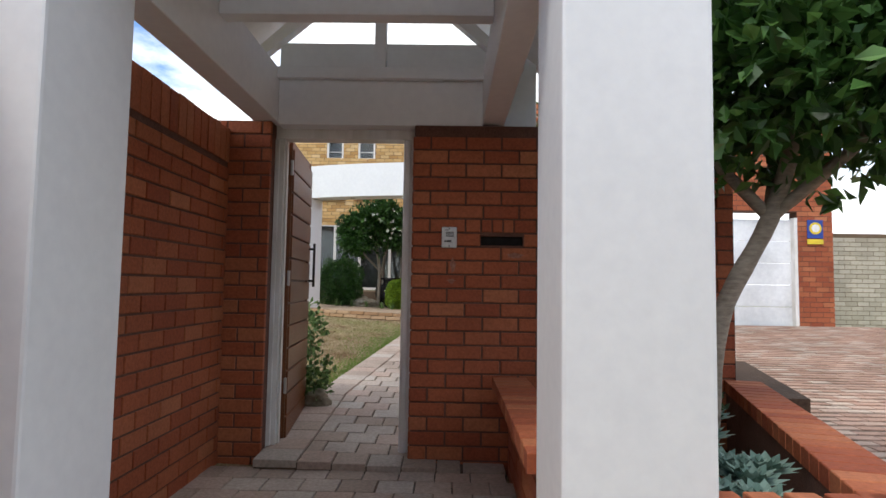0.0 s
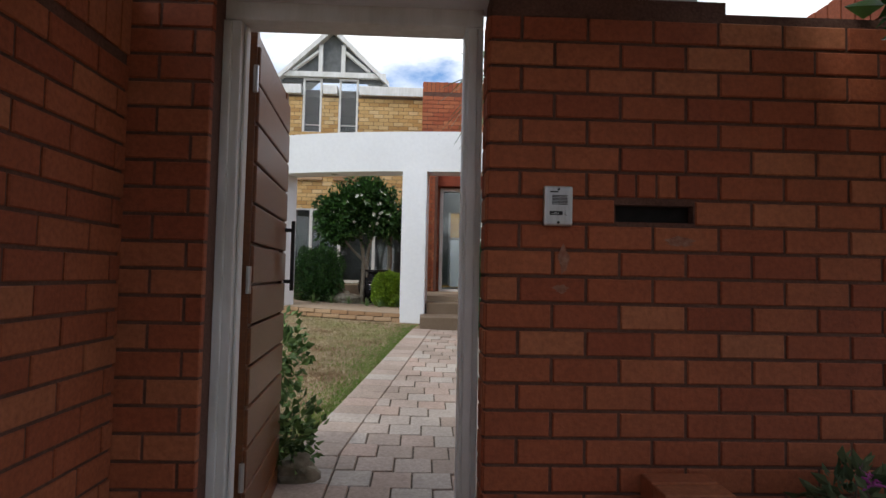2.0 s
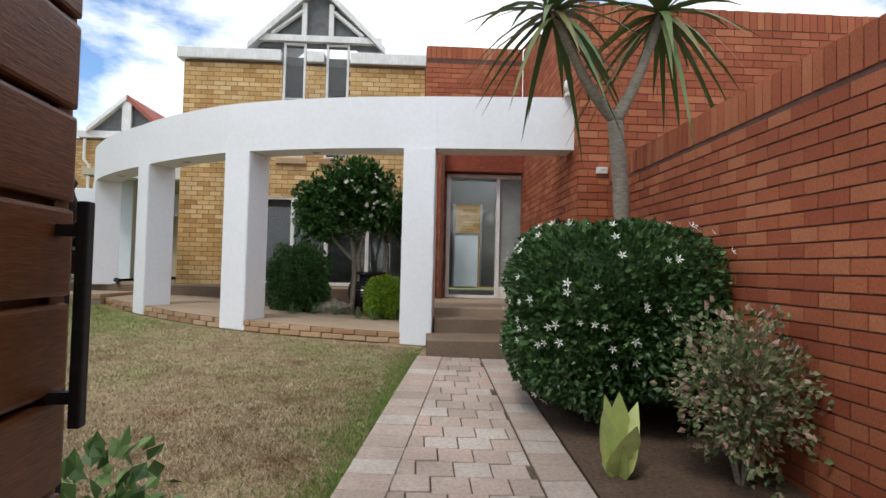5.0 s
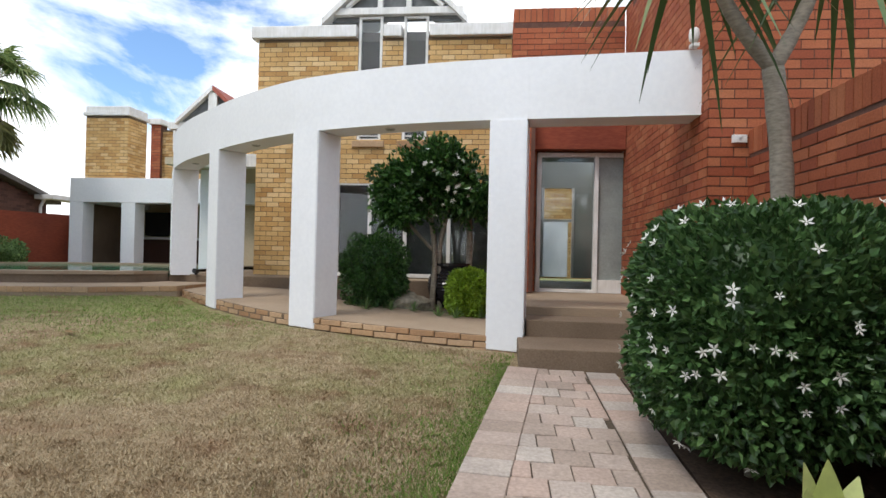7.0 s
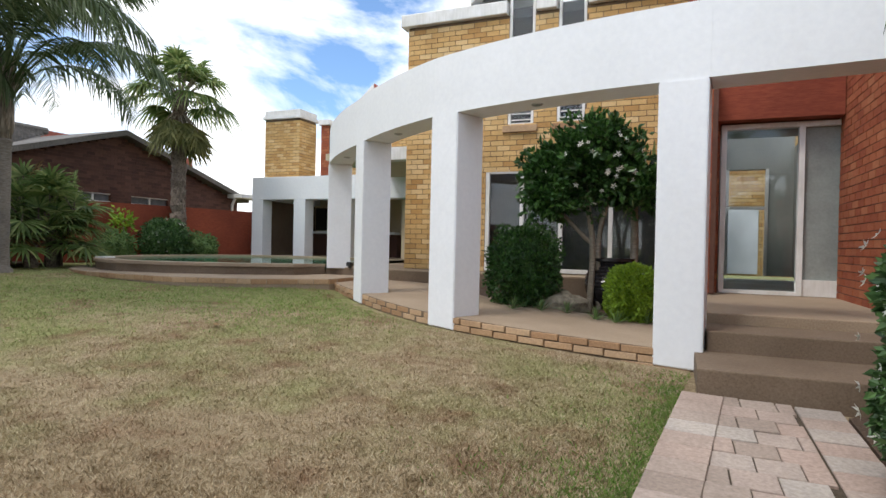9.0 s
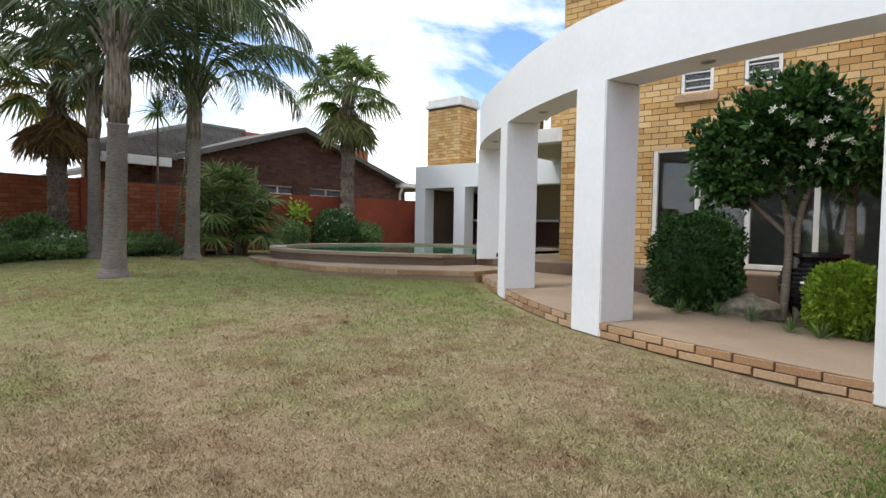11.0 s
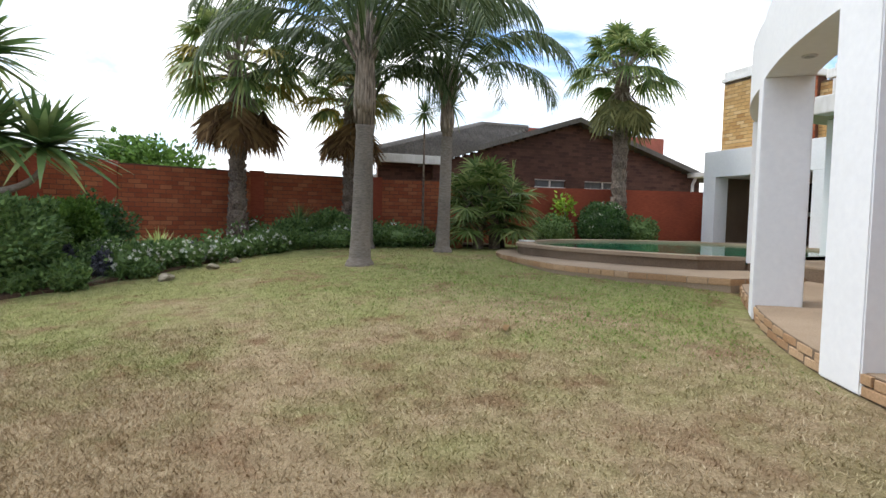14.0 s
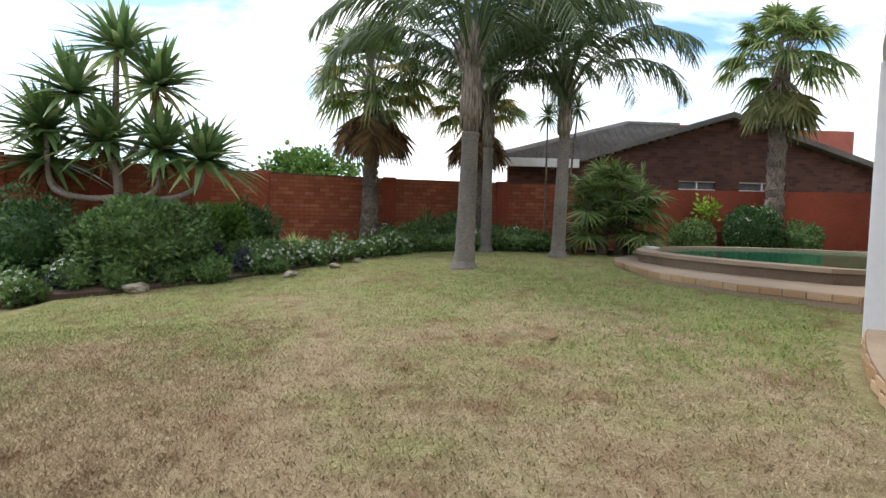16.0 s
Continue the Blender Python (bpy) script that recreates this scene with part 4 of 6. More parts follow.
for sgn in (-1, 1):
    b = bmesh.new()
    pr = [(1.3, 6.10), (1.3, 6.25), (0.0, 7.42), (0.0, 7.25)]
    lo = [b.verts.new((-10.35 + sgn * x, 22.95, z)) for x, z in pr]
    hi = [b.verts.new((-10.35 + sgn * x, 26.0, z)) for x, z in pr]
    b.faces.new(lo), b.faces.new(hi[::-1])
    for i in range(4):
        b.faces.new((lo[i], hi[i], hi[(i + 1) % 4], lo[(i + 1) % 4]))
    bmesh.ops.recalc_face_normals(b, faces=b.faces)
    part("gable_roof", b, M_RTILE if sgn > 0 else M_WPAINT, wing, "red tiled gable slope" if sgn > 0 else "white gable edge")
part("gable_post", boxed(-10.5, -10.2, 23.0, 23.1, 6.2, 7.2), M_WPAINT, wing)
b = bmesh.new()
vs = [b.verts.new(p) for p in ((-11.55, 23.15, 6.2), (-9.15, 23.15, 6.2), (-10.35, 23.15, 7.25))]
b.faces.new(vs)
part("gable_glass", b, M_DIM_GREY, wing)
local(wing)
wing.location.z -= 0.27


def patio_roof():
    t = thing("patio_roof", (-6.5, 17.0, 3.5), "white patio roof beside the house", "roof")
    part("fascia", boxed(-7.0, -5.56, 16.3, 16.6, 3.36, 3.64, bevel=0.02), M_WPAINT, t)
    part("ceiling", boxed(-8.0, -5.56, 16.6, 20.4, 3.46, 3.61), M_CREAM, t)
    part("pillar", boxed(-7.6, -7.25, 17.4, 17.75, TERR - 0.02, 3.455, bevel=0.012), M_WHITE, t)
    return local(t)


patio_roof()
for x0, x1, y0, y1 in ((-7.9, -5.56, 20.42, 20.6),):
    tagged(mesh_object("wall_patio", boxed(x0, x1, y0, y1, TERR, 3.46), M_CREAM), "cream plastered patio wall", "wall", "", "structure")
door = thing("door_2", (-6.3, 20.3, TERR), "dark sliding patio door with pale curtains", "door", "", "structure")
part("pane", boxed(-7.0, -5.8, 20.38, 20.41, TERR + 0.05, 3.3), M_BLACK, door)
for x in (-7.05, -6.4, -5.78):
    part("frame", boxed(x - 0.03, x + 0.03, 20.34, 20.40, TERR + 0.02, 3.35), M_DARK, door)
part("curtain", boxed(-6.9, -6.6, 20.35, 20.37, TERR + 0.06, 3.28), M_DIM_GREY, door)
local(door)

# ---- boundary wall of the yard ----
WALL = [(-8.6, -1.6), (-13.6, 5.3), (-14.8, 8.2), (-15.3, 11.2), (-14.7, 14.0), (-13.1, 21.5), (-13.1, 26.0)]


def boundary():
    for i, ((x0, y0), (x1, y1)) in enumerate(zip(WALL, WALL[1:])):
        ln = math.hypot(x1 - x0, y1 - y0)
        far = i >= 4
        if far:
            nx, ny = (y1 - y0) / ln, -(x1 - x0) / ln
            bm = prism(bmesh.new(), [(x0, y0), (x1, y1), (x1 - nx * 0.2, y1 - ny * 0.2), (x0 - nx * 0.2, y0 - ny * 0.2)][::-1], 0.0, 2.50)
            bmesh.ops.recalc_face_normals(bm, faces=bm.faces)
            tagged(mesh_object("wall_boundary_%d" % (i + 1), bm, M_FENCE), "red painted boundary wall", "wall", "", "structure")
        else:
            brick_wall("wall_boundary_%d" % (i + 1), (x0, y0), (x1, y1), 0.0, 2.62, 0.23, M_RED, M_MORTAR, "weathered red brick boundary wall")
    for x, y in WALL[1:5]:
        tagged(mesh_object("wall_corner_post", boxed(x - 0.26, x + 0.06, y - 0.17, y + 0.17, 0, 2.65, bevel=0.01), M_FENCE), "red brick corner post of the boundary wall", "wall", "", "structure")
    for f in (0.42, 0.62, 0.84):
        x, y = WALL[0][0] + (WALL[1][0] - WALL[0][0]) * f, WALL[0][1] + (WALL[1][1] - WALL[0][1]) * f
        d = math.atan2(WALL[1][1] - WALL[0][1], WALL[1][0] - WALL[0][0])
        bm = boxed(-0.2, 0.2, -0.05, 0.1, 0, 2.66, bevel=0.008)
        ob = tagged(mesh_object("wall_buttress", bm, M_FENCE), "red brick buttress of the boundary wall", "wall", "", "structure")
        ob.matrix_world = pose(x, y, 0, 0, 0, math.degrees(d))


boundary()


def neighbour():
    t = thing("neighbour_house", (-19, 17, 0), "dark brown brick bungalow with a tiled roof", "house")
    X = -16.4
    brick_wall("wall", (X, 11.5), (X, 13.3), 0.5, 3.28, 0.25, M_BROWN, M_MORTAR, "", (), parent=t)
    # gable wall, with its sloping top in steps
    y0, y1, apex = 13.1, 22.9, 17.83
    holes = []
    k = 0.25
    n = math.ceil((y1 - y0) / k)
    for i in range(n):
        m = (i + 0.5) * k
        top = 4.64 - abs(y0 + m - apex) * 0.315
        holes.append((i * k, (i + 1) * k, top, 9))
    holes += [(3.35, 4.45, 2.62, 2.88), (5.15, 6.55, 2.62, 2.88)]
    brick_wall("gable_wall", (X + 0.15, y0), (X + 0.15, y1), 0.5, 5.05, 0.25, M_BROWN, M_MORTAR, "", holes, parent=t)
    for a, b in ((16.45, 17.55), (18.25, 19.65)):
        part("window_frame", box(box(boxed(X + 0.06, X + 0.12, a, b, 2.62, 2.65), X + 0.06, X + 0.12, a, b, 2.85, 2.88), X + 0.06, X + 0.12, (a + b) / 2 - 0.02, (a + b) / 2 + 0.02, 2.652, 2.848), M_WPAINT, t, "white window frame")
        part("window_pane", boxed(X + 0.02, X + 0.05, a, b, 2.62, 2.88), M_DIM_GREY, t)
    for a, b, za, zb in ((12.7, apex, 3.07, 4.68), (apex, 23.2, 4.68, 3.02)):
        bm = bmesh.new()
        lo = [bm.verts.new(p) for p in ((X + 0.45, a, za), (X + 0.45, b, zb), (X - 8, b, zb), (X - 8, a, za))]
        hi = [bm.verts.new((v.co.x, v.co.y, v.co.z + 0.16)) for v in lo]
        bm.faces.new(lo), bm.faces.new(hi[::-1])
        for i in range(4):
            bm.faces.new((lo[i], hi[i], hi[(i + 1) % 4], lo[(i + 1) % 4]))
        bmesh.ops.recalc_face_normals(bm, faces=bm.faces)
        part("roof_slope", bm, M_TILE, t, "dark concrete tile roof")
    # the hipped roof plane on the left, in courses of rolled tiles
    rows = []
    q = [Vector(p) for p in ((X + 0.5, 11.2, 3.34), (X + 0.5, 13.5, 3.34), (X - 4.0, 18.3, 5.05), (X - 4.0, 16.4, 5.05))]
    for c in range(16):
        a0, a1 = q[0].lerp(q[3], c / 16), q[1].lerp(q[2], c / 16)
        b0 = q[0].lerp(q[3], (c + 1) / 16)
        n = int((a1 - a0).length / 0.24)
        for j in range(n):
            o = a0.lerp(a1, j / n)
            rows.append((o.x, o.y, o.z + 0.012 * (j % 2), b0.x - a0.x - 0.03, (b0.y - a0.y) * 0.9, 0, 0.2, 0.11, 0))
    boxes_mesh("roof_tiles", rows, M_TILE, t)["kind"] = "stuff"
    bm = bmesh.new()
    bm.faces.new([bm.verts.new(p + Vector((0, 0, -0.02))) for p in q])
    part("roof_plane", bm, M_TILE, t)
    part("hip_ridge", tube(bmesh.new(), [q[0] + Vector((0, 0, 0.06)), q[3] + Vector((0, 0, 0.08)), q[2] + Vector((0, 0, 0.08))], [0.13, 0.13, 0.13], 8), M_TILE, t, "rounded ridge tiles")
    part("fascia", boxed(X + 0.5, X + 0.58, 11.2, 13.4, 3.12, 3.36, bevel=0.01), M_WPAINT, t, "white gutter board")
    part("soffit", boxed(X - 0.2, X + 0.5, 11.2, 13.4, 3.30, 3.33), M_WPAINT, t)
    part("gutter", boxed(X + 0.2, X + 0.9, 22.3, 23.9, 3.15, 3.3, bevel=0.01), M_WPAINT, t)
    part("downpipe", tube(bmesh.new(), [(X + 0.5, 22.4, 3.15), (X + 0.35, 22.4, 2.9), (X + 0.35, 22.4, 0.8)], [0.05] * 3, 8), M_WPAINT, t)
    for a, b, h in ((18.3, 20.6, 5.42), (23.6, 26.0, 5.38)):
        part("red_ridge", boxed(X - 6.0, X - 5.4, a, b, 4.3, h), M_RTILE, t, "red roof beyond")
    return local(t)


nb = neighbour()
for grp in (chimney, wing, nb):
    for c in grp.children:
        for k in c.children:
            k.matrix_parent_inverse = Matrix.Identity(4)

# ---- the paved path and gate floor ----
path = tagged(mesh_object("path", prism(bmesh.new(), [(-1.04, 3.3), (0.6, 3.3), (0.6, 9.98), (-0.40, 9.98), (-1.04, 5.0)], 0.0, lambda x, y: ground(x, y) + 0.022), M_JOINT), "joint sand of the paved path", "path", "", "structure")
GX1 = 0.60


def pave():
    rnd = random.Random(4)
    y = 3.30
    r = 0
    while y < 9.9:
        left = max(-1.045, -0.42 - (9.9 - y) * 0.128)
        inner = left + 0.29
        for x, w in ((left, 0.28), (GX1 - 0.28, 0.27)):
            PIECES.append((path, "paver", (x, y, ground(x + w / 2, y) - 0.04 + rnd.uniform(0.026, 0.031)), -0.127 if x < 0 and y > 4.95 else 0.0, (w + 0.002, 0.206, 0.05), M_PAVER))
        x = inner - (0.11 if r % 2 else 0.0)
        while x < GX1 - 0.30:
            a, b = max(x, inner), min(x + 0.222, GX1 - 0.295)
            if b - a > 0.05:
                PIECES.append((path, "paver", (a, y, ground((a + b) / 2, y) - 0.04 + rnd.uniform(0.025, 0.031)), 0.0, (round(b - a - 0.005, 3), 0.206, 0.05), M_PAVER))
            x += 0.226
        y += 0.2105
        r += 1
    # in front of the gate, level
    floor = tagged(mesh_object("pavement", boxed(-1.5, 0.6, -3.0, 3.3, -0.1, 0.022), M_JOINT), "joint sand of the paved gate floor", "pavement", "", "structure")
    r = 0
    y = 0.4
    while y < 3.28:
        x = -1.33 - (0.11 if r % 2 else 0.0)
        while x < 0.58:
            PIECES.append((floor, "slab", (x, y, 0.03 - 0.05 + rnd.uniform(0.03, 0.036)), 0.0, (0.218, 0.204, 0.05), M_PAVER))
            x += 0.226
        y += 0.2105
        r += 1


pave()


# ---- the drive and garage on the street side ----
def driveway():
    bm = bmesh.new()
    prism(bm, [(2.16, -8.0), (14.0, -8.0), (14.0, 3.0), (2.16, 3.0)], -0.3, -0.02)
    prism(bm, [(2.16, 3.0), (14.0, 3.0), (14.0, 10.4), (2.16, 10.4)], -0.3, lambda x, y: -0.02 + max(0, y - 3) * 0.085)
    ob = tagged(mesh_object("drive", bm, M_JOINT), "brick-paved driveway", "driveway", "", "structure")
    rows = []
    rnd = random.Random(8)
    for i in range(84):
        y = 0.2 + i * 0.122
        for j in range(26):
            x = 2.2 + j * 0.232 + (0.116 if i % 2 else 0)
            z = -0.02 + max(0, y - 3) * 0.085
            rows.append((x, y, z - 0.03, 0.222, 0, 0, 0.112, 0.038 + rnd.uniform(0, 0.004), 0))
    boxes_mesh("pavers", rows, M_DRIVE, ob)["kind"] = "stuff"
    g = thing("garage_door", (5.7, 10.5, 0.6), "white sectional garage door", "garage door")
    for i in range(5):
        part("panel", boxed(4.43, 6.81, 10.56, 10.62, 0.55 + i * 0.42, 0.55 + i * 0.42 + 0.412, bevel=0.008), M_GARAGE, g)
    part("frame", boxed(6.76, 6.82, 10.44, 10.57, 0.55, 2.67), M_WPAINT, g)
    local(g)
    s = thing("alarm_sign", (7.15, 10.43, 2.3), "blue alarm sign with a yellow ring", "sign")
    part("plate", boxed(7.0, 7.3, 10.425, 10.438, 2.28, 2.63, bevel=0.004), M_BLUE, s)
    bm = bmesh.new()
    tube(bm, [(7.15, 10.424, 2.47), (7.15, 10.416, 2.47)], [0.115, 0.115], 20)
    part("ring", bm, M_YSIGN, s)
    bm = bmesh.new()
    tube(bm, [(7.15, 10.4155, 2.47), (7.15, 10.41, 2.47)], [0.075, 0.075], 20)
    part("disc", bm, M_WPAINT, s)
    part("bar", boxed(7.0, 7.3, 10.425, 10.438, 2.17, 2.262), M_YSIGN, s)
    local(s)
    brick_wall("wall_neighbour_drive", (8.0, 11.6), (13.0, 11.6), 0.4, 2.5, 0.2, M_PALEBRICK, M_MORTAR_Y, "pale block garden wall beyond the drive")


driveway()


# ---- planter beside the canopy ----
def planter():
    t = thing("planter", (1.3, 2.4, 0), "low red brick planter beside the gate wall", "planter", "", "structure")
    z = 0.66
    for a, b in (((0.62, 1.67), (0.62, 3.43)), ((0.99, 1.10), (1.62, 1.10)), ((1.62, 1.10), (2.30, 3.43))):
        brick_wall("side", a if a[0] != 0.62 else b, b if a[0] != 0.62 else a, 0.0, z - 0.075, 0.22 if a[0] != 0.62 else 0.2, M_RED, M_MORTAR, "", (), parent=t)
    bpy.context.view_layer.update()
    local(t)
    for c in t.children:
        for k in c.children:
            k.matrix_parent_inverse = Matrix.Identity(4)
    # brick-on-edge coping
    for a, b in (((0.52, 1.67), (0.52, 3.43)), ((0.99, 1.09), (1.60, 1.09)), ((1.63, 1.09), (2.31, 3.43))):
        ln = math.hypot(b[0] - a[0], b[1] - a[1])
        n = int(ln / 0.105)
        ang = math.atan2(b[1] - a[1], b[0] - a[0])
        for i in range(n):
            f = i / n
            flip = a[0] == 0.52
            PIECES.append((t, "coping", (a[0] + (b[0] - a[0]) * f + (0.22 if flip else 0), a[1] + (b[1] - a[1]) * f, z - 0.075), ang, (0.095, 0.23, 0.075), M_RED1))
    part("soil", prism(bmesh.new(), [(0.6, 1.3), (1.5, 1.3), (2.12, 3.43), (0.6, 3.43)], 0.0, 0.50), M_SOIL, t, "brown planter soil")


planter()
tagged(mesh_object("flower_bed", prism(bmesh.new(), [(0.62, 3.72), (1.90, 3.72), (1.90, 10.40), (1.4, 10.40), (0.62, 9.95)], 0.0, lambda x, y: ground(x, y) + 0.03), M_SOIL), "brown soil bed along the garden wall", "flower bed", "", "structure")
tagged(mesh_object("planting_bed", prism(bmesh.new(), arc(CR - 1.76, -130, -99, 12) + [(-0.35, 14.7), (-3.9, 14.7)], 0.3, lambda x, y: slab(x, y) - 0.02), M_SOIL), "planting bed between walkway and terrace", "flower bed", "", "structure")


def border_bed():
    front = [(-7.4, 1.5), (-8.7, 4.5), (-9.5, 5.7), (-10.7, 6.75), (-12.0, 7.6), (-13.2, 9.2), (-13.6, 12.0), (-13.3, 14.0)]
    back = [(-14.6, 14.0), (-15.2, 11.2), (-14.7, 8.2), (-13.5, 5.3), (-9.0, -1.2)]
    bm = prism(bmesh.new(), (front + back)[::-1], 0.0, lambda x, y: ground(x, y) + 0.05)
    bmesh.ops.recalc_face_normals(bm, faces=bm.faces)
    tagged(mesh_object("border_bed", bm, M_SOIL), "soil of the mixed flower border", "flower bed", "", "structure")


border_bed()


# ---- small fixtures ----
def intercom():
    t = thing("intercom", (0.205, GY, 1.5), "grey metal gate intercom with a call button", "intercom")
    x0, x1, z0, z1 = 0.155, 0.259, 1.525, 1.668
    part("case", boxed(x0, x1, GY - 0.03, GY - 0.002, z0, z1, bevel=0.008), M_STEEL, t)
    for i in range(7):
        part("speaker_slot", boxed(x0 + 0.028, x1 - 0.02, GY - 0.0325, GY - 0.0295, z1 - 0.036 - i * 0.0052, z1 - 0.0335 - i * 0.0052), M_DARK, t)
    part("name_bar", boxed(x0 + 0.022, x0 + 0.05, GY - 0.0325, GY - 0.0295, z1 - 0.024, z1 - 0.019), M_DARK, t)
    part("label_plate", boxed(x0 + 0.02, x0 + 0.066, GY - 0.033, GY - 0.0295, z0 + 0.038, z0 + 0.052), M_DARK, t)
    tx = bpy.data.curves.new("lettering", "FONT")
    tx.body, tx.size, tx.align_x, tx.align_y = "CALL", 0.012, "CENTER", "CENTER"
    tx.materials.append(M_WPAINT)
    o = new("lettering", tx)
    o.matrix_world = pose(x0 + 0.04, GY - 0.0335, z0 + 0.045, 90, 0, 0)
    o.parent = t
    for z, r in ((z0 + 0.045, 0.009),):
        part("call_button", tube(bmesh.new(), [(x1 - 0.022, GY - 0.03, z), (x1 - 0.022, GY - 0.037, z)], [r, r * 0.9], 16), M_STEEL, t, "round steel call button")
    for z in (z0 + 0.012, z1 - 0.012):
        part("screw", tube(bmesh.new(), [((x0 + x1) / 2, GY - 0.03, z), ((x0 + x1) / 2, GY - 0.0325, z)], [0.005, 0.004], 10), M_DARK, t)
    return local(t)


intercom()
lamp = thing("wall_lamp", (1.45, 10.5, 3.74), "small white security lamp on the beam end", "lamp")
part("bracket", boxed(1.38, 1.46, 10.55, 10.65, 3.742, 3.78, bevel=0.008), M_WPAINT, lamp)
part("head", lathe(bmesh.new(), [(0.03, 0.0), (0.05, 0.02), (0.055, 0.08), (0.045, 0.13), (0.02, 0.15)], (1.42, 10.6, 3.80), 14), M_WPAINT, lamp, smooth=True)
part("stem", tube(bmesh.new(), [(1.42, 10.6, 3.77), (1.42, 10.6, 3.81)], [0.015, 0.015], 8), M_WPAINT, lamp)
local(lamp)
plate = thing("wall_plate", (1.75, 10.44, 2.75), "small white electric box on red brick", "electric box")
part("cover", boxed(1.74, 1.88, 10.415, 10.447, 2.74, 2.82, bevel=0.006), M_WPAINT, plate)
part("button", boxed(1.80, 1.82, 10.41, 10.414, 2.77, 2.79), M_STEEL, plate)
local(plate)
spot = thing("ground_spotlight", (-6.2, 14.65, 1.10), "small black spotlight on the terrace edge", "lamp")
part("body", tube(bmesh.new(), [(-6.2, 14.86, 1.15), (-6.2, 14.74, 1.17)], [0.04, 0.045], 10), M_DARK, spot)
part("foot", boxed(-6.22, -6.18, 14.78, 14.82, 1.09, 1.14), M_DARK, spot)
local(spot)
pole = thing("street_lamp", (-40, 9.0, 0), "distant grey street lamp", "street lamp")
part("pole", tube(bmesh.new(), [(-40, 4.6, 0), (-40, 4.6, 4.6), (-40, 4.2, 5.0), (-40, 3.6, 5.1)], [0.07, 0.06, 0.05, 0.04], 6), M_STEEL, pole)
part("head", boxed(-40.1, -39.9, 3.1, 3.6, 5.06, 5.16), M_STEEL, pole)
local(pole)


def beam_lights():
    """Small round lamps set into the underside of the curved beam."""
    for a in (-107.2, -123.4, -140.2):
        x, y = arc(CR - 0.21, a, a, 1)[0]
        t = thing("recessed_lamp", (x, y, BEAM0), "small round recessed lamp under the white beam", "lamp", "beam lamps")
        part("rim", tube(bmesh.new(), [(0, 0, 0.0), (0, 0, -0.012)], [0.062, 0.055], 20), M_STEEL, t, "brushed steel rim")
        part("lens", tube(bmesh.new(), [(0, 0, -0.011), (0, 0, -0.016)], [0.04, 0.036], 16), M_FROST, t, "unlit frosted lens")


beam_lights()
globe = thing("globe_lamp", (-9.71, 20.20, 2.78), "unlit white globe lamp on the patio wall", "lamp")
part("globe", lathe(bmesh.new(), [(0.14 * math.sin(math.pi * i / 12) + 0.002, -0.14 * math.cos(math.pi * i / 12)) for i in range(13)], sides=20), M_WPAINT, globe, smooth=True)
part("bracket", tube(bmesh.new(), [(0, 0.10, 0.0), (0, 0.22, 0.0)], [0.03, 0.05], 10), M_WPAINT, globe)


# urn under the tree
urn = thing("urn", (-1.3, 13.75, 0.70), "large ribbed black glazed garden urn", "urn")
urn.scale = (0.8, 0.8, 0.95)
prof = [(0.20, 0.0), (0.24, 0.03)]
for i in range(13):
    f = i / 12
    r = 0.24 + 0.20 * math.sin(math.pi * min(1, f * 0.82 + 0.05)) ** 0.9
    prof += [(r, 0.05 + f * 0.62), (r + 0.012, 0.05 + f * 0.62 + 0.025)]
prof += [(0.36, 0.72), (0.40, 0.74), (0.40, 0.78), (0.34, 0.78), (0.32, 0.6)]
part("body", lathe(bmesh.new(), prof), M_URN, urn, smooth=False)
pot = thing("terracotta_pot", (-12.9, 12.6, 0.92), "square terracotta garden pot", "pot")
part("body", lathe(bmesh.new(), [(0.16, 0), (0.2, 0.4), (0.23, 0.41), (0.23, 0.48), (0.18, 0.48), (0.17, 0.3)], sides=16), M_TERRA, pot)


def rock(at, size, seed, label="rough pale sandstone rock"):
    bm = bmesh.new()
    bmesh.ops.create_icosphere(bm, subdivisions=3, radius=1.0)
    for v in bm.verts:
        n = noise.noise((v.co * 1.3 + Vector((seed * 7.1, 0, 0)))) * 0.45 + noise.noise((v.co * 3.5 + Vector((seed * 3.3, 0, 0)))) * 0.15
        v.co = Vector((v.co.x * size[0], v.co.y * size[1], v.co.z * size[2])) * (1 + n)
    ob = tagged(mesh_object("rock", bm, M_ROCK), label, "rock", "garden rocks")
    ob.location = at
    return ob


rock((-0.95, 4.64, ground(-0.95, 4.64) + 0.07), (0.13, 0.10, 0.09), 1, "pale rock holding the gate open")
for i, (x, y, s) in enumerate(((-8.75, 4.75, 0.17), (-9.7, 6.8, 0.11), (-10.7, 7.4, 0.1), (-12.7, 8.4, 0.16), (-11.4, 7.75, 0.09), (-1.9, 13.2, 0.3), (-2.2, 13.6, 0.2))):
    rock((x, y, (ground(x, y) if x < -3 else 0.71) + s * 0.3), (s * 1.2, s, s * 0.6), i + 2)


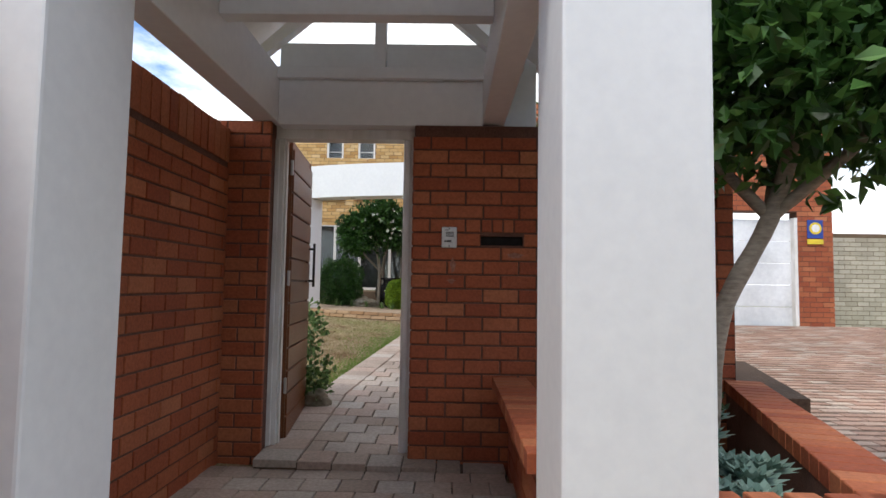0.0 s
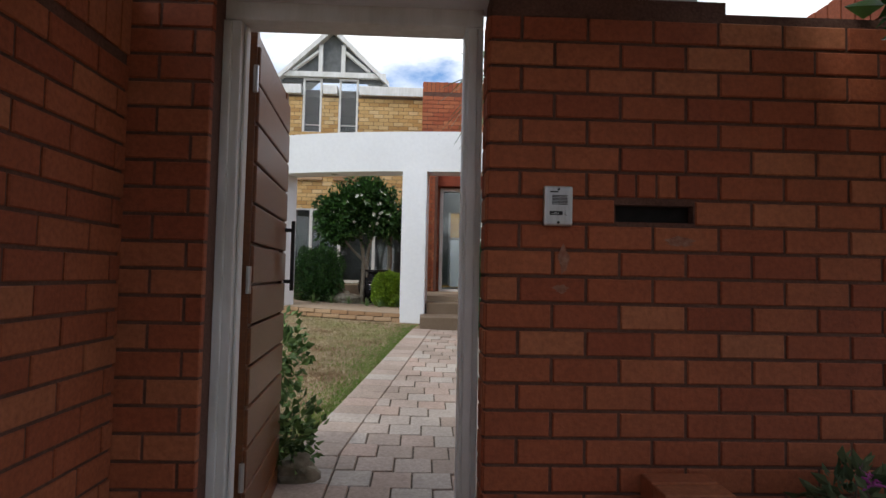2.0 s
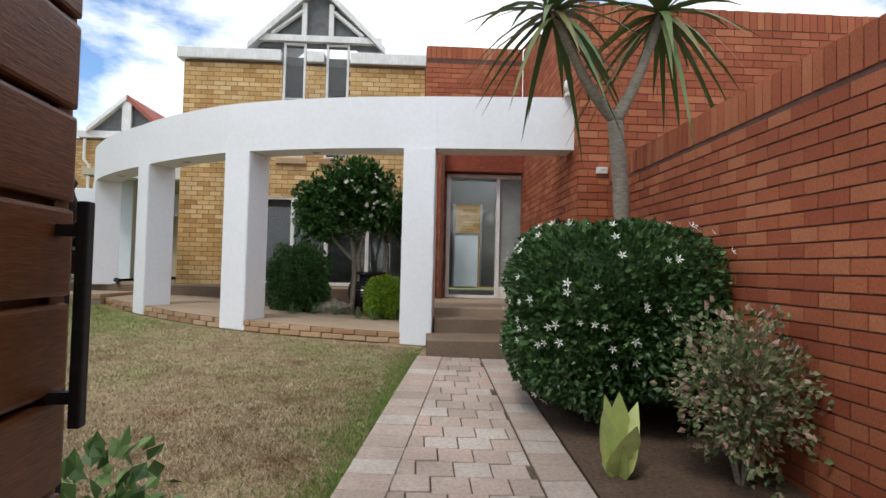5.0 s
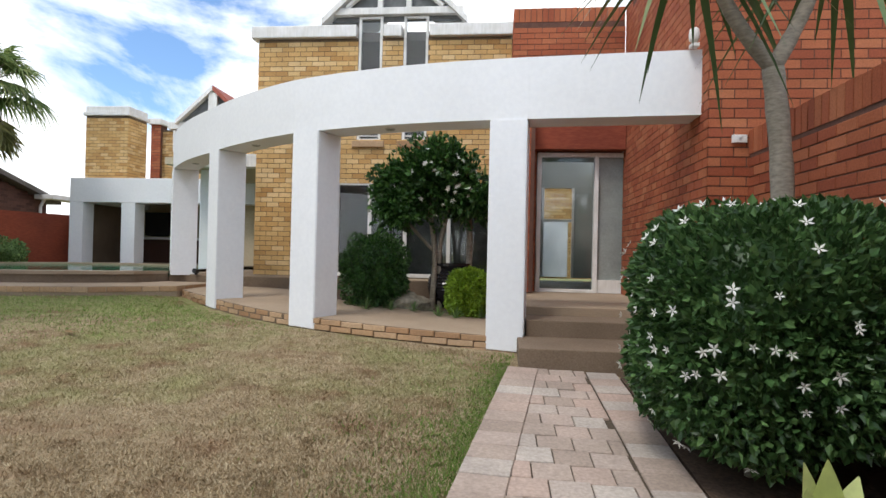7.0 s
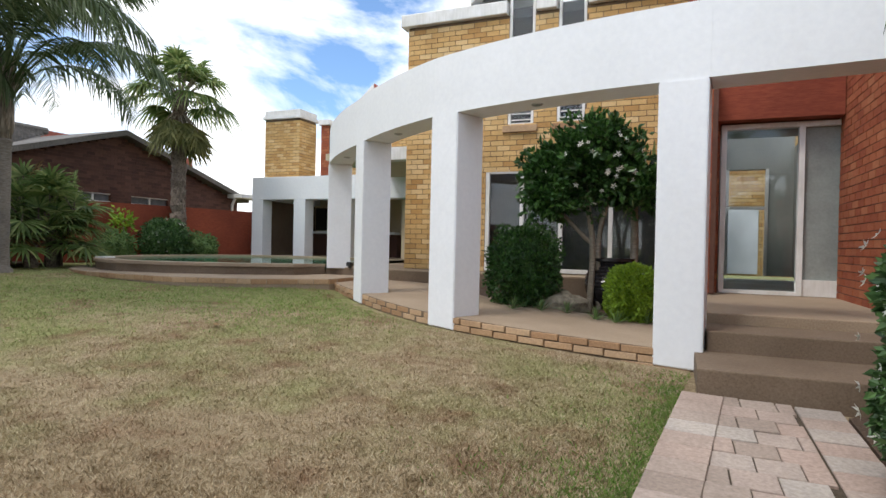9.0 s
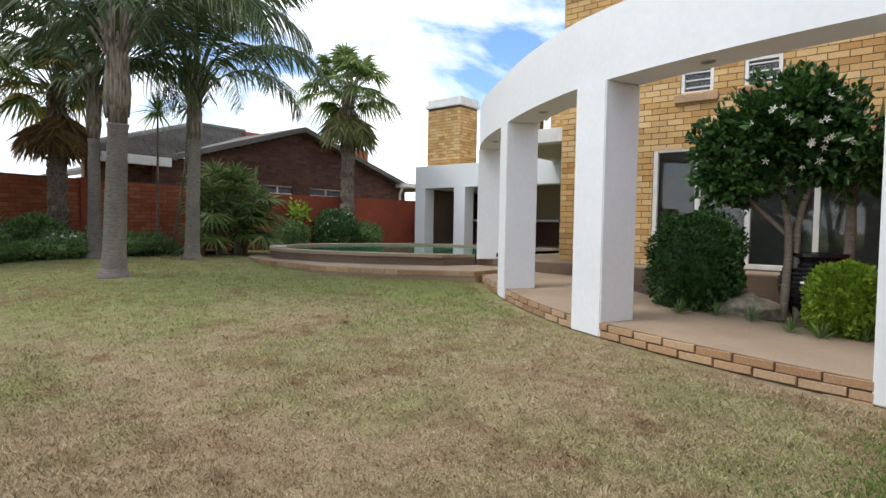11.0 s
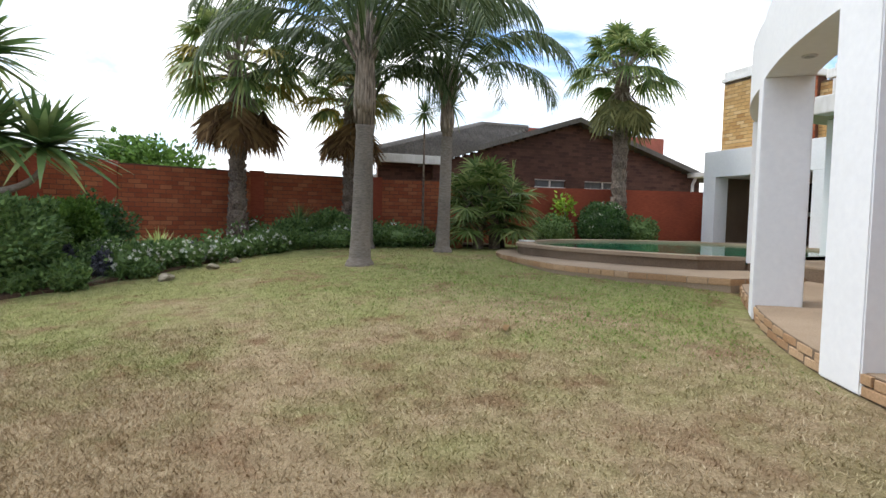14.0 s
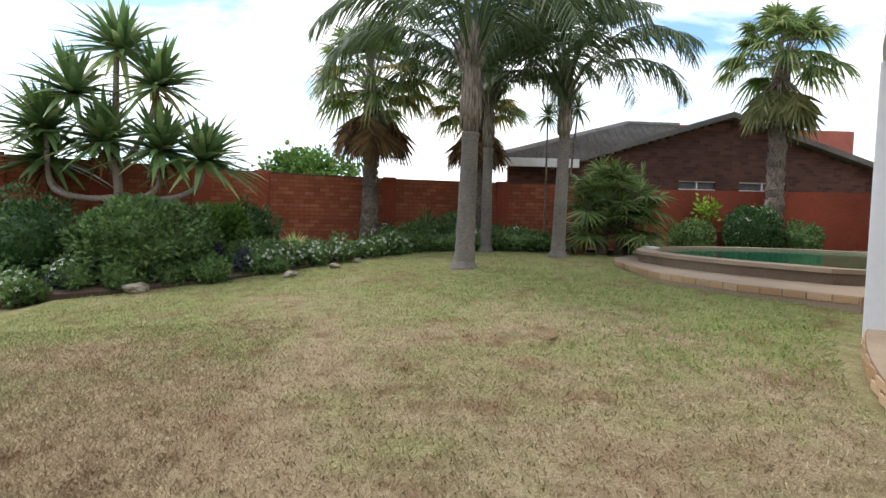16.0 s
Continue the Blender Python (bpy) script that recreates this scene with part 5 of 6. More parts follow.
# pale mortar run below the intercom and the slot
for x, z, w, h, s in ((0.235, 1.40, 0.035, 0.10, 3), (0.225, 1.30, 0.05, 0.03, 5), (0.66, 1.48, 0.10, 0.035, 7)):
    bm = bmesh.new()
    pts = [(x + w / 2 * math.cos(a) * (1 + 0.4 * math.sin(a * s)), z + h / 2 * math.sin(a) * (1 + 0.3 * math.cos(a * s + 1))) for a in [2 * math.pi * i / 18 for i in range(18)]]
    f = [bm.verts.new((px, GY - 0.0025, pz)) for px, pz in pts]
    g = [bm.verts.new((px, GY + 0.002, pz)) for px, pz in pts]
    bm.faces.new(f)
    for i in range(18):
        bm.faces.new((f[i], g[i], g[(i + 1) % 18], f[(i + 1) % 18]))
    bmesh.ops.recalc_face_normals(bm, faces=bm.faces)
    part("mortar_smear", bm, M_SMEAR, wall_gate, "pale smear of mortar")


# ---- plants ----
R = np.random.RandomState(11)


def rand_units(n):
    return unit(R.normal(size=(n, 3)))


def foliage(soup, centre, radii, n, length, width, k=2.0, lump=0.18, inner=0.72, seed=0):
    """Leaves over a lumpy rounded mass; k above 2 makes it boxier."""
    d = rand_units(n)
    r = 1.0 / np.power((np.abs(d) ** k).sum(1), 1.0 / k)
    ph = R.uniform(0, 6.28, (6,)) + seed
    wob = 1 + lump * (np.sin(d[:, 0] * 5 + ph[0]) * np.sin(d[:, 1] * 6 + ph[1]) + 0.6 * np.sin(d[:, 2] * 9 + ph[2] + d[:, 0] * 7) + 0.5 * np.sin(d[:, 1] * 13 + ph[3]) * np.sin(d[:, 0] * 11 + ph[4]))
    depth = 1 - (1 - inner) * R.rand(n) ** 1.6
    p = np.array(centre) + d * (r * wob * depth)[:, None] * np.array(radii)
    out = unit(d * 0.9 + rand_units(n) * 0.75 + np.array((0, 0, 0.15)))
    side = unit(np.cross(out, rand_units(n)))
    s = R.uniform(0.65, 1.2, n)
    soup.leaves(p, out, side, length * s, width * s)


def mass(name, centre, radii, mat, n, length, width, parent, k=2.0, lump=0.15, core=True, core_mat=None):
    s = Soup()
    foliage(s, centre, radii, n, length, width, k, lump)
    ob = s.mesh(name, mat, parent)
    if core:
        bm = bmesh.new()
        bmesh.ops.create_icosphere(bm, subdivisions=3, radius=1.0)
        for v in bm.verts:
            d = v.co.normalized()
            r = 1.0 / sum(abs(c) ** k for c in d) ** (1.0 / k)
            v.co = Vector([centre[i] + d[i] * r * radii[i] * (0.74 + 0.1 * noise.noise(d * 3)) for i in range(3)])
        part("inner_leaves", bm, core_mat or mat, parent)
    return ob


def stars(centre, radii, n, size, mat, parent, k=2.0, name="flower", five=5, face=(0, -0.6, 0.5)):
    """Small five-petalled flowers over a mass."""
    s = Soup()
    d = rand_units(n)
    d = unit(d + np.array(face) * 0.7)
    r = 1.0 / np.power((np.abs(d) ** k).sum(1), 1.0 / k)
    p = np.array(centre) + d * (r * 1.05)[:, None] * np.array(radii)
    for c, nrm in zip(p, d):
        a = unit(np.cross(nrm, (0.1, 0.3, 1.0)))
        b = np.cross(nrm, a)
        th = np.arange(five) * 2 * math.pi / five + R.rand() * 3
        out = unit(np.cos(th)[:, None] * a + np.sin(th)[:, None] * b + nrm * 0.15)
        side = unit(np.cross(out, nrm[None]))
        sz = size * R.uniform(0.7, 1.2)
        s.leaves(np.repeat(c[None], five, 0), out, side, np.full(five, sz), np.full(five, sz * 0.2))
    return tagged(s.mesh(name, mat, parent), kind="stuff")


def blade(soup, base, way, length, width, droop, n=5, roll=None):
    """One long leaf that leaves base along way and bends down."""
    way = np.array(way, float)
    t = np.linspace(0, 1, n)
    pts = np.array(base) + np.outer(t, way) * length
    pts[:, 2] -= droop * length * t ** 2
    side = np.cross(way, (0, 0, 1.0))
    if np.linalg.norm(side) < 0.15:
        side = np.array((1.0, 0.2, 0))
    side = unit(side)
    if roll is not None:
        side = unit(side + np.array((0, 0, roll)))
    w = width * np.clip(np.minimum(1.0, 0.55 + 2.5 * t) * (1 - t ** 2.2), 0.03, 1)
    soup.strip(pts, w, np.repeat(side[None], n, 0))


def rosette(soup, at, n, length, width, lo, hi, droop, axis=(0, 0, 1)):
    """Sword leaves all round a point; lo, hi: elevation in degrees."""
    for i in range(n):
        az = 2.399963 * i + R.uniform(-0.2, 0.2)
        el = radians(lo + (hi - lo) * (i / n) + R.uniform(-6, 6))
        way = unit(np.array((math.cos(az) * math.cos(el), math.sin(az) * math.cos(el), math.sin(el))) + (np.array(axis) - np.array((0, 0, 1))) * 0.6)
        f = R.uniform(0.8, 1.12)
        blade(soup, np.array(at) + way * 0.03, way, length * f, width, droop * R.uniform(0.7, 1.3), 6, R.uniform(-0.3, 0.3))


def limb(name, pts, radii, mat, parent, sides=10):
    """A smooth limb through control points, with slight unevenness."""
    P = [Vector(p) for p in pts]
    out, rad = [], []
    for i in range(len(P) - 1):
        p0, p1, p2, p3 = P[max(i - 1, 0)], P[i], P[i + 1], P[min(i + 2, len(P) - 1)]
        for j in range(6):
            t = j / 6
            q = 0.5 * ((2 * p1) + (p2 - p0) * t + (2 * p0 - 5 * p1 + 4 * p2 - p3) * t * t + (3 * p1 - p0 - 3 * p2 + p3) * t ** 3)
            out.append(q)
            rad.append((radii[i] + (radii[i + 1] - radii[i]) * t) * (1 + 0.05 * math.sin(len(out) * 2.1)))
    out.append(P[-1])
    rad.append(radii[-1])
    return part(name, tube(bmesh.new(), out, rad, sides), mat, parent, smooth=True)


def frond(soup, base, az, el, length, bend, leaflet, mat_w=0.017):
    """A feather frond that arches over, with hanging leaflets; el and bend in radians."""
    n = 16
    t = np.linspace(0, 1, n)
    e = el - bend * t ** 1.25
    flat = np.array((math.cos(az), math.sin(az), 0.0))
    step = (np.cos(e)[:, None] * flat + np.sin(e)[:, None] * np.array((0, 0, 1.0))) * length / (n - 1)
    pts = np.array(base) + np.cumsum(step, 0) - step[0]
    side = np.array((-math.sin(az), math.cos(az), 0))
    soup.strip(pts, 0.034 * (1 - 0.88 * t), np.repeat(side[None], n, 0))
    soup.strip(pts, 0.022 * (1 - 0.88 * t), np.repeat(unit(step[3] * 0 + np.cross(side, step[3]))[None], n, 0))
    m = 52
    for i in range(m):
        u = 0.27 + 0.73 * i / m
        c = np.array([np.interp(u, t, pts[:, k]) for k in range(3)])
        j = min(int(u * (n - 1)), n - 2)
        tan = unit(pts[j + 1] - pts[j])
        ln = leaflet * math.sin(math.pi * min(1, 0.15 + (u - 0.27) * 1.13)) ** 0.6 * R.uniform(0.85, 1.1)
        for sg in (-1, 1):
            w = unit(side * sg * R.uniform(0.45, 0.9) + tan * 0.6 + np.array((0, 0, R.uniform(-0.35, 0.2))))
            k = np.linspace(0, 1, 5)
            q = c + np.outer(k, w) * ln
            q[:, 2] -= ln * R.uniform(0.5, 0.85) * k ** 1.8
            soup.strip(q, np.array((0.6, 1.0, 0.9, 0.6, 0.08)) * mat_w, np.repeat(unit(tan + np.array((0, 0, 0.3)))[None], 5, 0))


def feather_palm(base, height, girth, fronds, length, label, seed, lean=(0, 0), shaft=0.75):
    R.seed(seed)
    t = thing("palm_tree", base, label, "palm tree", "feather palms")
    bx, by = lean
    n = 46
    bm = bmesh.new()
    pts, rad = [], []
    for i in range(n + 1):
        f = i / n
        pts.append((bx * f, by * f, f * height - 0.1 * (i == 0)))
        rad.append(girth * (1.20 - 0.16 * min(f * 6, 1) - 0.2 * f) * (1.0 if i % 3 else 0.975) + 0.07 * max(0, 1 - i / 2))
    rad[-1] *= 1.12
    rad[-2] *= 1.10
    tube(bm, pts, rad, 18)
    part("trunk", bm, M_BARK, t, "grey ringed trunk", smooth=True)
    # sheathing leaf bases, each running up into its own stalk
    bm = bmesh.new()
    tube(bm, [(bx, by, height - 0.03), (bx, by, height + shaft * 0.4), (bx, by, height + shaft), (bx, by, height + shaft * 1.35)], [girth * 0.80, girth * 0.86, girth * 0.6, girth * 0.2], 12)
    s = Soup()
    for i in range(fronds):
        f = i / fronds
        az = 2.399963 * i + R.uniform(-0.2, 0.2)
        el = radians(86 - 26 * f + R.uniform(-4, 4))
        top = height + shaft * (1.25 - 0.42 * f)
        low = height + R.uniform(0.0, 0.25) * shaft + shaft * 0.25 * (1 - f)
        ca, sa = math.cos(az), math.sin(az)
        rr = girth * (0.78 - 0.2 * (1 - f))
        p0 = Vector((bx + ca * girth * 0.72, by + sa * girth * 0.72, low))
        p1 = Vector((bx + ca * rr * 1.02, by + sa * rr * 1.02, (low + top) / 2))
        p2 = Vector((bx + ca * rr * 0.95, by + sa * rr * 0.95, top))
        way = Vector((ca * math.cos(el), sa * math.cos(el), math.sin(el)))
        tube(bm, [p0, p0.lerp(p1, 0.4), p1, p2, p2 + way * 0.45], [girth * 0.30, girth * 0.42, girth * 0.34, girth * 0.2, 0.03], 7)
        frond(s, p2 + way * 0.05, az, el, length * R.uniform(0.88, 1.1), radians(78 + 62 * f + R.uniform(-12, 12)), 0.60)
    part("leaf_base", bm, M_SHAFT, t, "shaggy grey-brown sheathing leaf bases", smooth=True)
    s.mesh("crown", G_PALM, t)
    return t


def fan(soup, at, way, radius, segs=22, spread=115, droop=0.25):
    """A fan leaf: pleated segments round the end of its stalk."""
    way = unit(np.array(way, float))
    side = unit(np.cross(way, (0, 0, 1.0)) + 1e-4)
    up = np.cross(side, way)
    for i in range(segs):
        a = radians(-spread + 2 * spread * i / (segs - 1))
        w = way * math.cos(a) + side * math.sin(a) + up * 0.12 * (i % 2)
        k = np.linspace(0, 1, 5)
        ln = radius * (0.75 + 0.25 * math.cos(a * 0.7)) * R.uniform(0.92, 1.06)
        p = np.array(at) + np.outer(k, w) * ln
        p[:, 2] -= droop * ln * k ** 2.6 * R.uniform(0.75, 1.25)
        tang = unit(-way * math.sin(a) + side * math.cos(a) + up * (0.35 if i % 2 else -0.35))
        soup.strip(p, np.array((0.2, 0.85, 1.0, 0.55, 0.06)) * radius * 0.043, np.repeat(tang[None], 5, 0))


def fan_palm(base, height, girth, leaves, radius, label, seed, skirt=26, yellow=2, dry=None):
    R.seed(seed)
    t = thing("fan_palm", base, label, "palm tree", "fan palms")
    n = 26
    part("trunk", tube(bmesh.new(), [(0.02 * math.sin(i), 0.02 * math.cos(i * 1.7), height * i / n - 0.1 * (i == 0)) for i in range(n + 1)],
                       [girth * (1.3 - 0.45 * min(1, 3 * i / n)) * (1.08 if i % 2 else 0.92) for i in range(n + 1)], 14), M_BARK2, t, "rough notched trunk")
    bm = bmesh.new()
    for i in range(150):
        a, z = 2.399963 * i, height * (0.08 + 0.9 * i / 150)
        r = girth * (1.3 - 0.45 * min(1, 3 * z / height))
        p = Vector((math.cos(a) * r * 0.85, math.sin(a) * r * 0.85, z))
        tube(bm, [p, p + Vector((math.cos(a) * 0.05, math.sin(a) * 0.05, 0.09))], [0.045, 0.018], 4)
    tagged(part("leaf_stub", bm, M_BARK2, t, "cut grey leaf stubs"), kind="stuff")
    live, dead, yel, stalk = Soup(), Soup(), Soup(), bmesh.new()
    top = np.array((0, 0, height))
    for i in range(leaves):
        f = i / leaves
        az = 2.399963 * i + R.uniform(-0.25, 0.25)
        el = radians(88 - 92 * f + R.uniform(-10, 10))
        w = np.array((math.cos(az) * math.cos(el), math.sin(az) * math.cos(el), math.sin(el)))
        ln = radius * R.uniform(0.75, 1.15)
        e = top + w * ln
        e[2] -= 0.15 * ln * f
        tube(stalk, [top, (top + e) / 2 + np.array((0, 0, 0.05)), e], [0.025, 0.018, 0.012], 5)
        old = f > 0.55 and (i * 5) % 9 < yellow
        fan(yel if old else live, e, w + np.array((0, 0, -0.15 - 0.3 * f)), radius * R.uniform(0.58, 0.78), 26, 98, 0.35 + 0.45 * f)
    for i in range(skirt):
        az = 2.399963 * i + R.uniform(-0.3, 0.3)
        w = np.array((math.cos(az) * 0.66, math.sin(az) * 0.66, -0.7))
        o = top + np.array((0, 0, -0.12 - 0.25 * R.rand()))
        e = o + w * radius * R.uniform(0.45, 0.95)
        tube(stalk, [o, e], [0.022, 0.012], 5)
        fan(dead, e, (w[0] * 0.35, w[1] * 0.35, -1), radius * R.uniform(0.65, 0.9), 18, 62, 0.1)
    tagged(part("stalk", stalk, M_STEM, t), kind="stuff")
    live.mesh("crown", G_FAN, t)
    if skirt:
        tagged(dead.mesh("dry_skirt", dry or G_DRY, t), "hanging dead brown fronds" if dry is None else "hanging faded yellow-green fronds")
    if yel.v:
        tagged(yel.mesh("yellow_frond", G_YELLOW, t), "yellowing lower fronds")
    return t


feather_palm((-9.82, 9.72, ground(-9.82, 9.72)), 2.3, 0.165, 30, 3.5, "tall grey-trunked feather palm on the lawn", 3, (0.05, 0.05), 1.15)
feather_palm((-11.48, 11.77, ground(-11.48, 11.77)), 2.35, 0.135, 22, 3.3, "slimmer grey-trunked feather palm on the lawn", 5, (0, 0.05), 0.85)
feather_palm((-12.7, 10.45, ground(-12.7, 10.45)), 2.3, 0.12, 18, 3.0, "slim feather palm behind the others", 9, (0, 0), 0.9)
fan_palm((-14.0, 7.77, ground(-14.0, 7.77)), 3.8, 0.2, 46, 1.12, "fan palm with a brown skirt by the boundary wall", 21, 28, 3)
fan_palm((-14.7, 10.42, ground(-14.7, 10.42)), 3.45, 0.2, 40, 0.92, "fan palm with yellowing fronds by the wall", 22, 24, 5)
fan_palm((-13.6, 17.6, 0.95), 4.55, 0.22, 44, 1.02, "fan palm beyond the pool", 23, 24, 0, G_FADED)


def fan_clump():
    R.seed(31)
    t = thing("fan_palm_clump", (-12.9, 13.42, ground(-12.9, 13.42)), "bushy low fan palm clump in the corner", "palm bush")
    live, dead, st = Soup(), Soup(), bmesh.new()
    for i in range(120):
        c = np.array((R.uniform(-0.35, 0.35), R.uniform(-0.5, 0.5), R.uniform(0.3, 1.3)))
        az, el = R.uniform(0, 6.28), radians(R.uniform(-15, 85))
        w = np.array((math.cos(az) * math.cos(el), math.sin(az) * math.cos(el), math.sin(el)))
        e = c + w * R.uniform(0.4, 0.85)
        tube(st, [c, e], [0.02, 0.012], 5)
        fan(live if i % 20 else dead, e, w + np.array((0, 0, -0.2)), R.uniform(0.5, 0.7), 20, 110, 0.35)
    for x, y in ((0.1, -0.3), (-0.1, 0.35), (0.15, 0.1)):
        tube(st, [(x, y, -0.05), (x, y, 1.0)], [0.14, 0.11], 9)
    tagged(part("stem", st, M_BARK2, t), kind="stuff")
    live.mesh("leaves", G_FAN, t)
    dead.mesh("dry_leaves", G_DRY, t)


fan_clump()


def sword_tree():
    """A branching screw-pine-like tree over the boundary wall."""
    R.seed(41)
    g = ground(-10.9, 3.42)
    t = thing("sword_leaf_tree", (-10.9, 3.42, g), "branching tree with sword-leaf rosettes and bare curved limbs", "tree")
    tips = [((0.1, -0.2, 2.45), (0, 0, 1)), ((0.05, -0.75, 3.3), (0, -0.3, 1)), ((-0.1, 0.65, 3.5), (0, 0.3, 1)), ((0.1, 1.55, 2.15), (0, 0.5, 1)), ((0, -1.25, 2.1), (0, -0.5, 0.9)), ((-0.1, 0.0, 4.15), (0, 0, 1)), ((0.2, 0.85, 2.3), (0.2, 0.3, 1)), ((0.2, -1.15, 2.6), (0.4, -0.2, 1))]
    fork = Vector((0, 0.0, 1.46))
    limb("trunk", [(0, 0, -0.1), (0.0, 0.02, 0.6), fork, (0, -0.05, 2.3), (-0.05, -0.05, 4.0)], [0.12, 0.10, 0.085, 0.065, 0.05], M_LIMB, t)
    for k in (3, 4, 6, 7):
        q = Vector(tips[k][0])
        limb("branch", [fork, Vector((0.1, q.y * 0.35, 1.42)), Vector((q.x + 0.05, q.y * 0.75, 1.50)), Vector((q.x, q.y * 0.97, 1.76)), q], [0.062, 0.058, 0.052, 0.048, 0.045], M_LIMB, t)
    for k in (0, 1, 2):
        p = tips[k][0]
        limb("branch", [(0, -0.03, 1.9), (p[0] * 0.8, p[1] * 0.75, (2.0 + p[2]) / 2), p], [0.055, 0.048, 0.042], M_LIMB, t)
    for p, ax in tips:
        s = Soup()
        rosette(s, p, 100, 1.2, 0.068, -14, 86, 0.30, ax)
        s.mesh("rosette", G_SPIKE, t)
    d = Soup()
    for p, ax in tips[::2]:
        rosette(d, (p[0], p[1], p[2] - 0.1), 12, 0.6, 0.03, -70, -30, 0.25, ax)
    d.mesh("dry_leaves", G_DRY, t)


sword_tree()


def aloe_tree():
    R.seed(43)
    t = thing("tree_aloe", (1.52, 8.95, ground(1.4, 8.9)), "tall forked tree aloe with drooping leaves", "tree")
    f = (-0.07, 0, 2.62)
    limb("trunk", [(0.1, 0, -0.1), (0.03, 0, 1.0), (0.0, 0, 1.9), f], [0.12, 0.085, 0.076, 0.074], M_STEM, t, 12)
    tips = [(-0.72, -0.15, 3.62), (0.42, 0.1, 3.75)]
    limb("branch", [f, (-0.38, -0.05, 3.0), tips[0]], [0.062, 0.05, 0.045], M_STEM, t)
    limb("branch", [f, (0.18, 0.05, 3.1), tips[1]], [0.062, 0.05, 0.045], M_STEM, t)
    for p in tips:
        s = Soup()
        rosette(s, p, 38, 0.95, 0.045, -35, 80, 0.55)
        rosette(s, (p[0], p[1], p[2] - 0.06), 12, 0.95, 0.035, -40, -10, 0.6)
        s.mesh("rosette", G_ALOE, t)


aloe_tree()


def hedge():
    R.seed(47)
    z = ground(0.95, 8.0)
    t = thing("flowering_hedge", (1.16, 8.24, z), "clipped dark green hedge with white star flowers", "hedge")
    mass("leaves", (0, 0, 0.88), (0.78, 0.80, 0.68), G_HEDGE, 24000, 0.058, 0.020, t, 4.0, 0.06)
    stars((0, 0, 0.88), (0.78, 0.80, 0.68), 120, 0.036, G_FLOWER, t, 5.0, "flower", 5, (-0.5, -0.6, 0.1))
    for x, y in ((-0.2, -0.2), (0.2, 0.1), (0.0, 0.4)):
        limb("stem", [(x, y, -0.1), (x * 1.4, y * 1.4, 0.5)], [0.03, 0.02], M_STEM, t, 6)


hedge()


def bush(name, at, radii, mat, n, leaf, label, k=2.0, lump=0.2, flowers=0, group="", fmat=None, fs=0.03):
    t = thing(name, at, label, "bush", group)
    c = (0, 0, radii[2] * 0.95)
    mass("leaves", c, radii, mat, n, leaf, leaf * 0.36, t, k, lump)
    if flowers:
        stars(c, radii, flowers, fs, fmat or G_FLOWER, t, k, "flower", 5, (0.6, -0.3, 0.5))
    return t


R.seed(51)
bush("shrub", (-2.4, 13.15, 0.73), (0.50, 0.45, 0.58), G_TREE, 8000, 0.05, "rounded dark green shrub in the planting bed", 2.5, 0.1)
bush("lime_shrub", (-0.94, 12.65, 0.68), (0.31, 0.30, 0.36), G_LIME, 5000, 0.05, "rounded lime green shrub beside the walkway", 2.3, 0.06)


def flower_tree():
    R.seed(53)
    t = thing("flowering_tree", (-1.55, 13.45, 0.85), "small dark-leaved tree with white flowers", "tree")
    limb("trunk", [(0, 0, -0.2), (0.03, 0, 0.7), (-0.05, 0.05, 1.3), (-0.1, 0, 1.9)], [0.045, 0.04, 0.035, 0.03], M_STEM, t, 8)
    limb("trunk", [(0.12, 0.1, -0.2), (0.1, 0.05, 0.8), (0.2, 0, 1.3), (0.3, 0.1, 1.75)], [0.04, 0.035, 0.03, 0.025], M_STEM, t, 8)
    limb("branch", [(0.1, 0.05, 0.7), (-0.3, 0, 1.1), (-0.6, 0, 1.5)], [0.03, 0.025, 0.02], M_STEM, t, 6)
    s = Soup()
    for c, r in (((-0.02, 0, 1.8), (0.55, 0.5, 0.48)), ((-0.55, -0.1, 1.42), (0.36, 0.34, 0.28)), ((-0.65, 0, 1.8), (0.3, 0.3, 0.25)), ((0.75, 0.1, 1.55), (0.32, 0.3, 0.24)), ((0.38, 0.1, 1.72), (0.40, 0.4, 0.42)), ((0.1, 0, 2.2), (0.45, 0.45, 0.30)), ((-0.3, 0, 1.95), (0.4, 0.4, 0.34))):
        foliage(s, c, r, 1900, 0.10, 0.032, 2.0, 0.35, 0.35)
    s.mesh("crown", G_TREE, t)
    stars((0, 0, 1.82), (0.66, 0.55, 0.55), 40, 0.045, G_FLOWER, t, 2.2, "flower", 5, (0.5, -0.6, 0.1))
    t2 = thing("bed_aloe", (-1.05, 13.85, 0.70), "tall spiky aloe beside the flowering tree", "aloe")
    limb("trunk", [(0, 0, -0.05), (0.05, 0, 1.0), (0, 0, 1.95)], [0.06, 0.05, 0.045], M_STEM, t2, 8)
    for p in ((0, 0, 1.95), (0.25, 0.2, 1.85), (-0.3, 0.15, 2.1)):
        q = Soup()
        rosette(q, p, 26, 0.7, 0.035, -30, 75, 0.4)
        q.mesh("rosette", G_SPIKE, t2)
    for i in range(9):
        x, y = -3.4 + i * 0.33 + R.uniform(-0.1, 0.1), 12.75 + R.uniform(-0.15, 0.4) - 0.08 * i
        g = thing("grass_tuft", (x, y, slab(x, y) - 0.02), "small green tuft in the planting bed", "grass tuft", "bed tufts")
        q = Soup()
        rosette(q, (0, 0, 0), 22, 0.25, 0.008, 25, 85, 0.35)
        q.mesh("blade", G_BUSH, g)


flower_tree()


